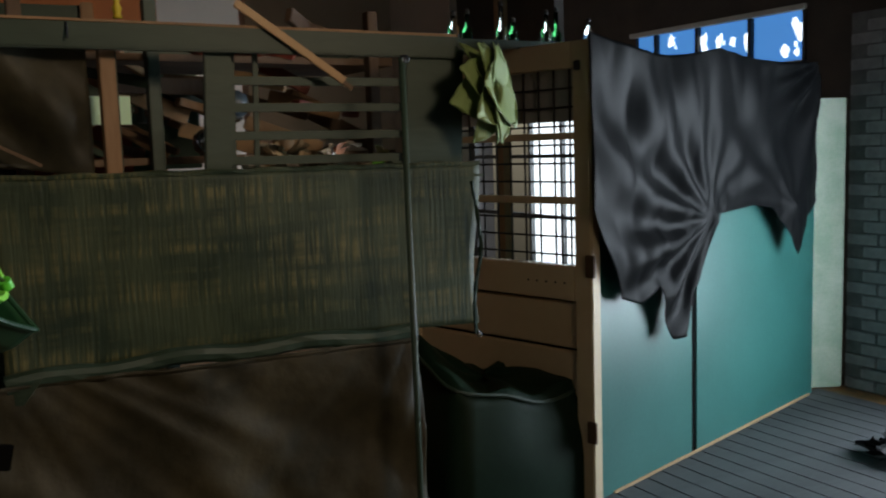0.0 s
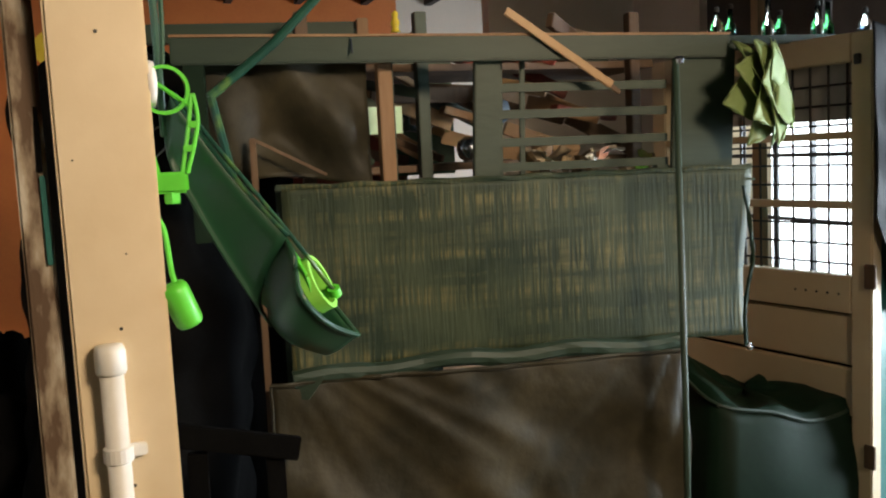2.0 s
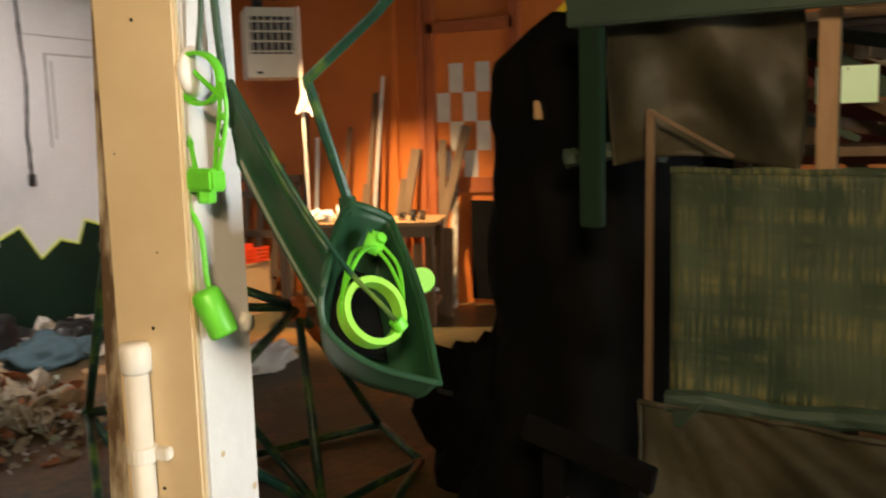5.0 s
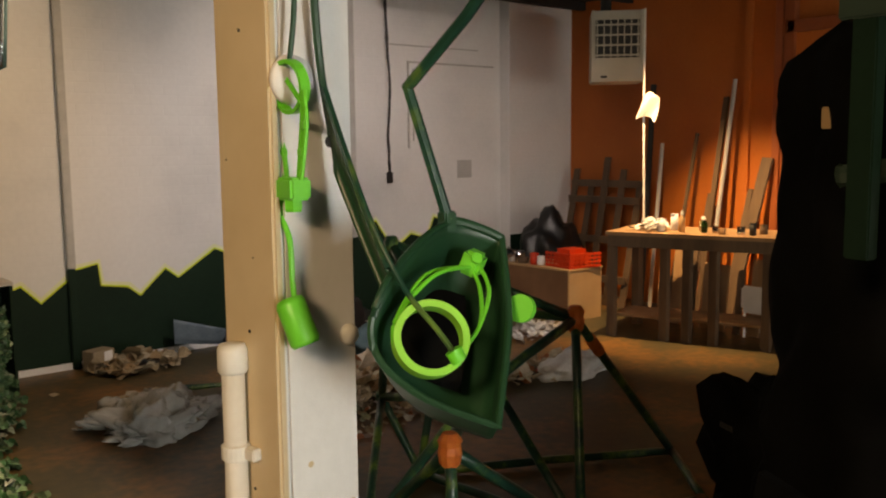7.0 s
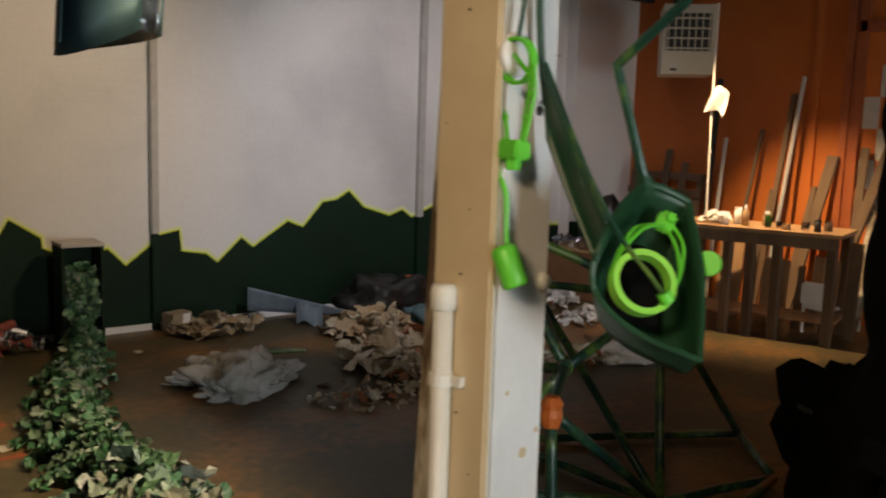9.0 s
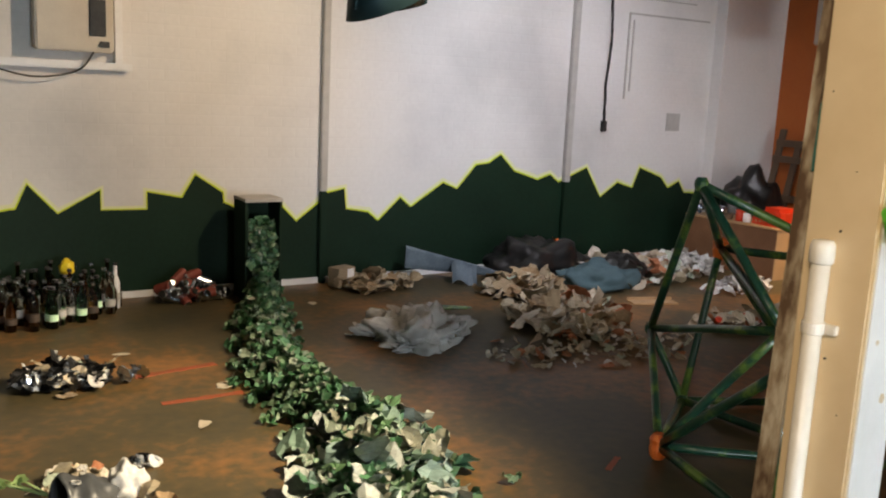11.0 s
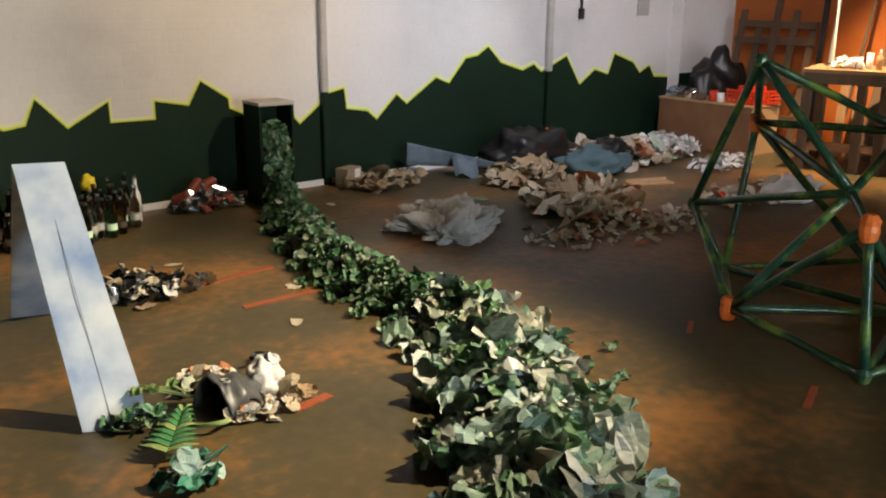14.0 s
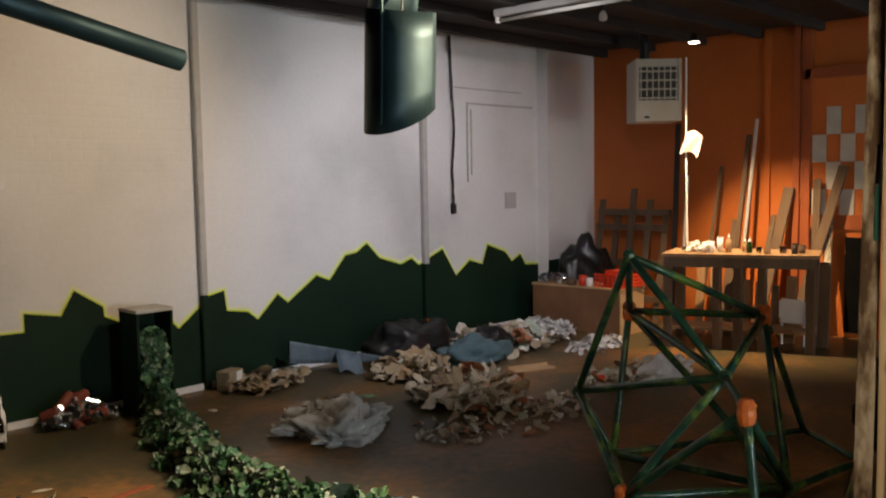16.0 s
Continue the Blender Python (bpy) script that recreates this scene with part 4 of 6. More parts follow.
hp = thing("hanging_paper", (6.80, 5.66, 1.72), "white paper sheet hanging on a thin pole", "paper")
part("sheet", bm_sheet(lambda u, v: Vector((0.02 * math.sin(5 * u + 3 * v), -0.10 + 0.17 * u - 0.05 * v, v * 0.2 + 0.06 * u + 0.03 * math.sin(4 * u))), 8, 8, 0.002), M_paper, hp)
pole = thing("thin_pole", (6.83, 5.69, 0.86), "thin pale pole standing on the workbench", "pole")
part("rod", bm_tube([(0.0, -0.02, 0), (0, 0, 0.95), (0, 0.0, 1.8)], 0.009, 8), M_pvc, pole)
part("foot", bm_lathe([(0.03, 0), (0.03, 0.01), (0.01, 0.02)], 12), M_dark, pole)

# planks and poles leaning on the orange wall
LEAN = [(6.20, 6.24, 2.10, 0.05, 0.03, M_dark, "dark metal pole"), (6.10, 6.13, 1.55, 0.03, 0.03, M_tube, "pale pole"), (5.50, 5.38, 2.10, 0.04, 0.03, M_tube, "pale metal pole"), (5.58, 5.46, 1.95, 0.05, 0.03, M_oldwood, "brown batten"),
        (5.90, 5.75, 1.64, 0.035, 0.02, M_oldwood, "thin dark batten"), (5.66, 5.60, 1.10, 0.05, 0.02, M_oldwood, "short dark batten"), (5.28, 5.05, 1.42, 0.10, 0.03, M_oldwood, "wide brown plank"),
        (5.32, 5.20, 1.15, 0.05, 0.02, M_oldwood, "short brown plank"), (4.94, 4.54, 1.62, 0.09, 0.03, M_oldwood, "wide weathered plank"), (4.74, 4.78, 1.50, 0.07, 0.02, M_oldwood, "dark plank"), (4.62, 4.66, 1.30, 0.06, 0.02, M_peel, "peeling plank")]
for y0, y1, z, w, d, m, kind in LEAN:
    p = thing("leaning_" + kind.split()[-1], (7.50, y0, 0), kind + " leaning on the orange wall", kind.split()[-1], "timber leaning on the orange wall")
    part("timber", bm_beam((0, 0, 0), (0.20, y1 - y0, z), d, w, 0.003, (0, 1, 0)) if m is not M_tube else bm_tube([(0, 0, 0), (0.2, y1 - y0, z)], 0.018, 10), m, p)
    part("end_grain", bm_beam((0.20, y1 - y0, z - 0.002), (0.2005, y1 - y0, z + 0.002), d * 0.8, w * 0.8, 0, (0, 1, 0)), M_oldwood, p)
pallet = thing("pallet", (7.35, 6.75, 0), "dark timber pallet leaning in the corner", "pallet")
for k in range(5):
    y = -0.40 + k * 0.2
    part("slat", bm_beam((0, y - 0.04, 0), (0.32, y, 1.18 + 0.12 * (k % 3)), 0.02, 0.075, 0.003, (0, 1, 0)), M_oldwood, pallet)
for z in (0.25, 0.62, 1.0, 1.16):
    part("rail", bm_beam((0.27 * z - 0.03, -0.46, z), (0.27 * z - 0.03, 0.44, z), 0.03, 0.07, 0.003), M_oldwood, pallet)
sack = thing("black_sack", (7.15, 7.05, 0), "heap of black bin bags in the corner", "bag")
bm = bmesh.new()
bmesh.ops.create_icosphere(bm, subdivisions=4, radius=1)
for q in bm.verts:
    n3 = noise.noise(q.co * 2.2) * 0.3 + noise.noise(q.co * 6) * 0.08
    q.co = Vector((q.co.x * 0.32 * (1 + n3), q.co.y * 0.28 * (1 + n3), max(q.co.z, -0.75) * 0.5 * (1 + n3) + 0.38))
part("bag", bm, M_bin, sack, smooth=True)
chest = thing("plywood_box", (6.46, 6.18, 0), "long low brown plywood box with a pale end", "box")
part("body", bm_box(0, 0.44, 0.012, 1.06, 0, 0.445, 0.004), M_ply, chest)
part("end_panel", bm_box(0, 0.44, 0, 0.010, 0, 0.445, 0.002), M_plypale, chest, "pale plywood end")
part("lid", bm_box(-0.01, 0.45, -0.008, 1.07, 0.447, 0.465, 0.003), M_plypale, chest, "pale plywood top")
basket = thing("red_crate", (6.50, 6.20, 0.466), "red plastic carry basket tipped on the plywood box", "crate", turn=-8)
for k in range(4):
    part("side_rail", bm_box(0, 0.36, -0.004, 0.004, 0.004 + k * 0.035, 0.024 + k * 0.035, 0.002), M_crate, basket)
    part("end_rail", bm_box(-0.004, 0.004, 0, 0.34, 0.004 + k * 0.035, 0.024 + k * 0.035, 0.002), M_crate, basket)
for k in range(7):
    part("upright", bm_box(0.055 * k, 0.055 * k + 0.012, -0.006, 0.006, 0, 0.135), M_crate, basket)
    part("upright", bm_box(-0.006, 0.006, 0.052 * k, 0.052 * k + 0.012, 0, 0.135), M_crate, basket)
part("base", bm_box(0, 0.36, 0, 0.34, 0, 0.008), M_crate, basket)
part("bundle", bm_box(0.03, 0.30, 0.05, 0.30, 0.01, 0.16, 0.04), M_crate, basket, "red folded cloth inside")
for y, r, h, m, label in ((6.66, 0.04, 0.10, M_crate, "red paper cup"), (6.58, 0.035, 0.08, M_whitepaint, "white paper cup"), (6.80, 0.05, 0.05, M_oldwood, "brown bowl"), (6.95, 0.03, 0.06, M_tube, "grey tin")):
    c = thing("cup", (6.53, y, 0.466), label + " on the plywood box", "cup", "cups on the plywood box")
    part("cup_body", bm_pot(r, h), m, c, smooth=True)
    part("cup_rim", bm_ring((0, 0, h), r * 1.08, 0.004, 0.006, (0, 0, 1)), m, c)
foil = thing("foil_scraps", (6.62, 7.05, 0.466), "crumpled foil and leaves on the plywood box", "litter", kind="stuff")
v, f = crumples(rng, [(rng.uniform(-0.12, 0.15), rng.uniform(-0.12, 0.15), rng.uniform(0, 0.06), 0.09, 0.03) for _ in range(22)])
mesh_of("scraps", v, f, M_steel, foil)
stool = thing("white_chair", (7.05, 4.75, 0), "low white plastic chair behind the workbench", "chair")
part("backrest", bm_box(0, 0.02, -0.12, 0.12, 0.22, 0.42, 0.02), M_whitepaint, stool)
part("seat", bm_box(0, 0.26, -0.12, 0.12, 0.20, 0.225, 0.01), M_whitepaint, stool)
for x in (0.02, 0.24):
    for y in (-0.1, 0.1):
        part("leg", bm_tube([(x, y, 0), (x, y, 0.2)], 0.012, 8), M_whitepaint, stool)
shelf_bits = thing("plank_stack", (7.0, 5.1, 0), "assorted boards stacked upright under the workbench", "boards")
for k in range(9):
    part("board", bm_beam((0.12, -0.6 + k * 0.15, 0), (0.22, -0.58 + k * 0.15, rng.uniform(0.5, 0.8)), 0.02, rng.uniform(0.05, 0.1), 0.003, (0, 1, 0)), M_wood if k % 3 else M_oldwood, shelf_bits)

# ---- bamboo frame ----
NODES = dict(top=(2.826, 3.87, 1.176), a=(3.411, 4.225, 0.804), e=(3.138, 4.388, 0.372), c=(2.602, 3.768, 0.063), d=(2.433, 3.034, 0.027), b=(2.48, 3.115, 0.604),
             hub=(2.78, 3.35, 0.66), r=(3.487, 3.48, 0.837), g=(3.288, 3.262, 0.03), h=(3.222, 4.21, 0.03), k=(4.35, 3.60, 0.03), n=(3.10, 2.94, 0.03), s=(3.95, 3.15, 0.03))
EDGES = ("top e", "top a", "top r", "top hub", "e hub", "e c", "a r", "a hub", "a h", "a g", "r hub", "r g", "r k", "c hub", "c b", "c d", "c g", "b d", "b g", "b hub", "d g", "d n", "h g", "h e", "h k", "g s", "n s", "k s", "c h")
dome = thing("pole_frame", (2.9, 3.5, 0), "geodesic frame of green streaked poles with orange taped joints", "frame")
O = Vector((2.9, 3.5, 0))
for pair in EDGES:
    a, b = (Vector(NODES[q]) - O for q in pair.split())
    mid = a.lerp(b, 0.5) + Vector((0, 0, 0.004))
    part("pole", bm_tube([a, a.lerp(b, 0.25), mid, a.lerp(b, 0.75), b], 0.0198, 10, bumps=0.06), M_bamboo, dome, smooth=True)
for key in "abcr":
    p = Vector(NODES[key]) - O
    part("tape", bm_lathe([(0.024, -0.058), (0.034, -0.045), (0.040, -0.012), (0.036, 0.012), (0.041, 0.030), (0.024, 0.054)], 10), M_orangetape, dome, "orange tape wrapping").location = p
for key in ("top", "hub", "e", "g", "d", "h"):
    p = Vector(NODES[key]) - O
    part("joint", bm_lathe([(0.02, -0.03), (0.029, -0.015), (0.031, 0.01), (0.02, 0.03)], 10), M_bamboo, dome).location = p
p = (Vector(NODES["r"]) - O).lerp(Vector(NODES["k"]) - O, 0.13)
part("tape", bm_tube([p, p + (Vector(NODES["k"]) - Vector(NODES["r"])) * 0.09], 0.026, 10), M_orangetape, dome)

# ---- upright box and ivy trail ----
planter = thing("upright_box", (2.075, 7.20, 0), "tall dark green box with ivy spilling from its open front", "box")
part("back", bm_box(-0.125, 0.125, 0.10, 0.12, 0, 0.71, 0.003), M_mural, planter)
for s in (-1, 1):
    part("side", bm_box(s * 0.125 - 0.01, s * 0.125 + 0.01, -0.12, 0.12, 0, 0.71, 0.003), M_mural, planter)
part("lid", bm_box(-0.138, 0.138, -0.125, 0.125, 0.70, 0.725, 0.004), M_grey, planter, "grey top, lighter than the green sides")
part("base", bm_box(-0.115, 0.115, -0.10, 0.10, 0, 0.03), M_mural, planter)
TRAIL = arc([(2.07, 7.14, 0.50), (2.05, 7.02, 0.26), (1.97, 6.80, 0.10), (1.80, 6.35, 0.10), (1.60, 5.75, 0.10), (1.52, 5.25, 0.10), (1.53, 4.80, 0.10), (1.53, 4.40, 0.10), (1.40, 4.02, 0.09), (1.16, 3.66, 0.08), (0.94, 3.34, 0.08), (0.74, 2.95, 0.06)], 20)


def trail_width(f):
    return 0.07 + 0.09 * min(1, f / 0.25) + 0.05 * max(0, min(1, (f - 0.35) / 0.2)) + 0.045 * max(0, min(1, (f - 0.58) / 0.12))


ivy = thing("ivy_trail", (0, 0, 0), "long trail of artificial ivy and crumpled paper across the floor", "ivy", kind="stuff")
rng = random.Random(11)
lv, lf, papers = [], [], []
for _ in range(6600):
    f = rng.random() ** 0.85
    i = min(int(f * (len(TRAIL) - 1)), len(TRAIL) - 2)
    p = TRAIL[i]
    d = (TRAIL[i + 1] - TRAIL[i]).normalized()
    s = max(-1.12, min(1.12, rng.gauss(0, 0.52)))
    w = trail_width(f) * (1 + 0.25 * math.sin(i * 0.55))
    h = max(0.02, (1 - s * s)) * (0.15 + 0.05 * math.sin(i * 0.41 + 1)) * (1.0 if f > 0.06 else 0.6)
    x, y, z = p.x - d.y * s * w, p.y + d.x * s * w, max(0.02, p.z - 0.09 + rng.uniform(0.15, 1) * h)
    if f < 0.10:
        z, x = p.z + rng.uniform(-0.06, 0.08), p.x + rng.uniform(-0.09, 0.09)
    if rng.random() < (0.03 if f < 0.3 else 0.12 if f < 0.60 else 0.36):
        if len(papers) < 1500:
            papers.append((x, y, max(0.005, z - 0.02), rng.uniform(0.06, 0.135) if f > 0.62 else rng.uniform(0.035, 0.06), 0.026))
        continue
    a, b = ivy_leaf(rng, x, y, z, rng.uniform(0.036, 0.064) * (1.1 if f > 0.6 else 1))
    n0 = len(lv)
    lv += a
    lf += [tuple(n0 + q for q in t) for t in b]
mesh_of("leaves", lv, lf, M_ivy, ivy)
v, f = crumples(rng, papers)
mesh_of("papers", v, f, M_news, ivy)
part("vine_stem", bm_tube([Vector((p.x, p.y, max(0.02, p.z - 0.05))) for p in TRAIL[::4]], 0.02, 6), M_mural, ivy)
for x, y, w in ((1.88, 3.86, 0.06), (1.66, 3.62, 0.055)):
    scrap = thing("paper_scrap", (x, y, 0), "torn grey paper scrap beside the ivy trail", "paper")
    v, f = crumples(rng, [(0, 0, 0.005, w, 0.02), (0.06, 0.01, 0.005, w * 0.7, 0.02)])
    mesh_of("scrap", v, f, M_news, scrap)

# ---- heaps along the wall ----


def heap(name, at, rx, ry, rise, n, size, material, label, category="litter", seed=1, parts=()):
    rng = random.Random(seed)
    ob = thing(name, at, label, category, kind="stuff")
    for nm, mat, count, big, lift in ((("scraps", material, int(n * 1.3), size * 0.95, 1.0),) + tuple(parts)):
        places = []
        for _ in range(count):
            a, r = rng.uniform(0, 6.283), math.sqrt(rng.random()) * rng.uniform(0.75, 1.1)
            places.append((rx * r * math.cos(a), ry * r * math.sin(a), rise * 0.6 * lift * max(0, 1 - r * r) * rng.uniform(0.3, 1), big * rng.uniform(0.4, 1.1), big * 0.13))
        v, f = crumples(rng, places)
        mesh_of(nm, v, f, mat, ob)
    return ob


def lump(name, at, sx, sy, sz, material, label, category, rough=0.25, seed=0.0, levels=4, turn=0):
    ob = thing(name, at, label, category, turn=turn)
    bm = bmesh.new()
    bmesh.ops.create_icosphere(bm, subdivisions=levels, radius=1)
    for q in bm.verts:
        k = noise.noise(q.co * 1.8 + Vector((seed, 0, 0))) * rough * 1.4 + noise.noise(q.co * 5 + Vector((0, seed, 0))) * rough * 0.6 + abs(noise.noise(q.co * 11)) * rough * 0.35
        q.co = Vector((q.co.x * sx * (1 + k), q.co.y * sy * (1 + k), (max(q.co.z, -0.55) + 0.55) * sz * (1 + k) / 1.55))
    part("body", bm, material, ob, smooth=True)
    return ob


heap("plastic_wrap_heap", (2.62, 5.95, 0), 0.34, 0.38, 0.12, 46, 0.11, M_plastic, "heap of crumpled clear plastic wrap on the floor", seed=2, parts=(("card_scraps", M_card, 14, 0.13, 0.4),))
for x, y, sx, sy, sz, seed in ((2.50, 5.66, 0.24, 0.16, 0.17, 3.0), (2.72, 5.86, 0.20, 0.19, 0.15, 8.0), (2.46, 5.92, 0.17, 0.15, 0.12, 13.0)):
    lump("plastic_bundle", (x, y, 0), sx, sy, sz, M_plastic, "bundle of shiny clear plastic wrap", "plastic", 0.5, seed, 5)
heap("cardboard_heap", (2.98, 7.18, 0), 0.34, 0.22, 0.12, 60, 0.13, M_card, "heap of torn brown cardboard by the wall", seed=3)
carton = thing("small_carton", (2.80, 7.32, 0), "small brown carton with a white label", "carton", turn=20)
part("carton_body", bm_box(-0.09, 0.09, -0.06, 0.06, 0, 0.15, 0.004), M_card, carton)
part("carton_label", bm_box(0.0, 0.07, -0.0635, -0.0605, 0.02, 0.14), M_whitepaint, carton, "white label")
heap("torn_paper_heap", (4.02, 6.62, 0), 0.36, 0.26, 0.20, 70, 0.15, M_card, "heap of torn brown paper and cardboard", seed=5, parts=(("pale_scraps", M_litter, 25, 0.12, 1.1),))
heap("brown_paper_heap", (3.75, 5.75, 0), 0.48, 0.42, 0.16, 90, 0.17, M_litter, "broad heap of torn brown wrapping paper", seed=6, parts=(("brown_scraps", M_card, 40, 0.16, 1.2),))
heap("litter_spread", (3.55, 5.15, 0), 0.75, 0.36, 0.03, 100, 0.075, M_litter, "scattered food wrappers and paper scraps", seed=7, parts=(("white_scraps", M_paper, 26, 0.05, 1.0),))
heap("loose_scraps", (3.0, 5.3, 0), 0.25, 0.28, 0.01, 10, 0.08, M_litter, "a few torn paper scraps on the floor", seed=8)
heap("mixed_paper_heap", (5.35, 6.85, 0), 0.80, 0.50, 0.20, 190, 0.13, M_litter, "long heap of mixed waste paper by the wall", seed=9, parts=(("white_papers", M_paper, 70, 0.11, 1.1),))
heap("white_paper_heap", (6.0, 6.85, 0), 0.42, 0.38, 0.24, 150, 0.11, M_paper, "heap of crumpled white paper", seed=10)
heap("white_paper_spill", (5.85, 6.05, 0), 0.36, 0.22, 0.10, 60, 0.10, M_paper, "spilled crumpled white paper", seed=12)
heap("rag_heap", (5.05, 5.20, 0), 0.60, 0.25, 0.07, 60, 0.12, M_litter, "low heap of wrappers and rags inside the frame", seed=13, parts=(("red_scraps", M_crate, 5, 0.07, 1.0),))
lump("white_sack", (5.2, 5.0, 0), 0.30, 0.16, 0.13, M_paper, "crumpled off-white cloth sack on the floor", "sack", 0.35, 6.0)
lump("blue_cloth", (4.72, 6.52, 0), 0.36, 0.20, 0.20, M_denim, "bundle of teal blue cloth among the waste", "cloth", 0.24, 1.0)
lump("black_bag", (4.55, 7.1, 0), 0.45, 0.28, 0.32, M_bin, "full black bin bag against the wall", "bag", 0.2, 2.0)
lump("black_bag", (5.15, 6.72, 0), 0.20, 0.16, 0.22, M_bin, "small black bin bag on the paper heap", "bag", 0.22, 7.0)
heap("red_netting", (4.75, 7.05, 0.26), 0.10, 0.06, 0.02, 8, 0.07, M_orangetape, "red plastic netting on a black bag", seed=14)
bottleshell = thing("blue_plastic_shell", (3.78, 7.22, 0), "torn pale blue plastic drum shell lying by the wall", "plastic", turn=-25)
part("shell", bm_sheet(lambda u, v: Vector((-0.42 + 0.85 * u, 0.10 * math.cos(1.4 + 2.4 * v) * (1 - 0.3 * u), 0.02 + (0.27 - 0.22 * u) * max(0.0, math.sin(0.3 + 2.4 * v)) * (1 if v < 0.9 else 0.7))), 14, 10, 0.006), M_blueplastic, bottleshell)
part("torn_flap", bm_sheet(lambda u, v: Vector((-0.05 + 0.2 * u, -0.12 - 0.12 * v, 0.16 - 0.14 * v + 0.03 * math.sin(6 * u))), 6, 6, 0.004), M_blueplastic, bottleshell)
greens = thing("green_straws", (2.98, 6.25, 0.04), "bundle of green plastic straws on the wrap heap", "straws")
for k in range(8):
    part("straw", bm_tube([(-0.12 + 0.01 * k, 0.03 * math.sin(k), 0.01 + 0.004 * k), (0.18 + 0.01 * k, -0.10 + 0.02 * math.sin(k * 2), 0.02)], 0.006, 6), M_bamboo, greens)
shoe_box = thing("pale_card_strip", (4.62, 6.02, 0.0), "pale cardboard strip lying on the heap", "card", turn=-20)
part("strip", bm_box(-0.02, 0.35, -0.06, 0.06, 0, 0.012, 0.002), M_plypale, shoe_box)
part("fold", bm_box(-0.02, 0.35, 0.06, 0.075, 0, 0.03, 0.002), M_plypale, shoe_box)

# bottles and cans by the wall
BOTTLES = []
for k, (m, h, label) in enumerate(((M_glassb, 0.23, "brown glass beer bottle with a pale label"), (M_glassg, 0.25, "green glass bottle with a pale label"), (M_glassc, 0.27, "clear glass bottle standing by the wall"), (M_glassb, 0.30, "tall brown glass bottle"), (M_whitepaint, 0.30, "white plastic bottle beside the glass bottles"))):
    b = thing("bottle", (-2, 7.2, 0), label, "bottle", "bottles by the wall")
    glass = part("glass", bm_lathe([(0.022, 0.0), (0.030, 0.004), (0.031, h * 0.55), (0.026, h * 0.64), (0.013, h * 0.74), (0.012, h * 0.97), (0.014, h), (0.010, h)], 14), m, b, smooth=True)
    part("bottle_label", bm_lathe([(0.0315, h * 0.2), (0.0322, h * 0.2), (0.0322, h * 0.36), (0.0315, h * 0.36)], 14), (M_brown, M_note, M_tube, M_brown, M_grey)[k], glass, "worn paper label")
    part("bottle_cap", bm_lathe([(0.014, h - 0.01), (0.0155, h - 0.008), (0.0155, h + 0.006), (0.012, h + 0.009)], 12), M_dark if k % 2 else M_steel, glass)
    BOTTLES.append(b)
rng = random.Random(21)
spots_taken = []
while len(spots_taken) < 84:
    x, y = rng.uniform(-0.25, 1.12), rng.uniform(6.78, 7.42)
    if y < 6.80 + 0.55 * abs(x - 0.55) ** 1.2 or any((x - a) ** 2 + (y - b) ** 2 < 0.0042 for a, b in spots_taken):
        continue
    spots_taken.append((x, y))
for k, (x, y) in enumerate(spots_taken[5:]):
    copy_thing(BOTTLES[rng.choice((0, 0, 0, 1, 2, 2, 3))], pose(x, y, 0, 0, 0, rng.uniform(0, 360)))
for b, (x, y) in zip(BOTTLES, [(0.30, 6.95), (0.66, 6.84), (0.48, 7.0), (0.80, 7.1), (1.10, 7.22)]):
    b.matrix_world = pose(x, y, 0)
pom = lump("yellow_ball", (0.80, 7.2, 0.26), 0.045, 0.045, 0.09, M_yellow, "yellow foam ball on a bottle", "ball", 0.15, 4.0, 3)
can = thing("can", (1.55, 7.3, 0.033), "crushed red and silver drink can in a pile", "can", "cans by the wall")
part("can_body", bm_lathe([(0.024, -0.06), (0.032, -0.052), (0.033, 0.0), (0.031, 0.03), (0.033, 0.05), (0.027, 0.06)], 12), M_maroon, can, "red printed side")
part("can_top", bm_lathe([(0.027, 0.058), (0.026, 0.064), (0.020, 0.0625)], 12), M_steel, can, "silver can end")
part("can_base", bm_lathe([(0.020, -0.063), (0.025, -0.064), (0.026, -0.058)], 12), M_steel, can, "silver can end")
can2 = thing("can", (1.6, 7.35, 0.033), "dull silver drink can in a pile", "can", "cans by the wall")
part("can_body", bm_lathe([(0.024, -0.06), (0.032, -0.052), (0.033, 0.05), (0.027, 0.06)], 12), M_steel, can2)
part("can_top", bm_lathe([(0.027, 0.058), (0.026, 0.064), (0.020, 0.0625)], 12), M_dark, can2)
for k in range(46):
    a, r = rng.uniform(0, 6.28), math.sqrt(rng.random())
    copy_thing(can2 if k % 3 else can, pose(1.60 + 0.24 * r * math.cos(a), 7.28 + 0.12 * r * math.sin(a), 0.034 + rng.randint(0, 3) * 0.05 * (1 - r * r), 90 + rng.uniform(-35, 35), rng.uniform(-40, 40), rng.uniform(0, 360)))
for ob in (can, can2):
    ob.matrix_world = pose(ob.location.x, ob.location.y, 0.034, 90, 0, 40)

# small heaps in the foreground
bagheap = heap("bag_and_foil_heap", (0.55, 5.75, 0), 0.26, 0.20, 0.10, 26, 0.10, M_litter, "heap of black plastic, foil and wrappers on the floor", seed=31, parts=(("black_film", M_bin, 40, 0.12, 1.2), ("foil", M_steel, 12, 0.09, 1.6), ("white_scraps", M_paper, 22, 0.08, 1.9), ("orange_scraps", M_card, 10, 0.08, 1.9)))
lump("black_bag", (0.50, 5.80, 0), 0.15, 0.12, 0.09, M_bin, "torn black plastic bag on the floor", "bag", 0.5, 11.0)
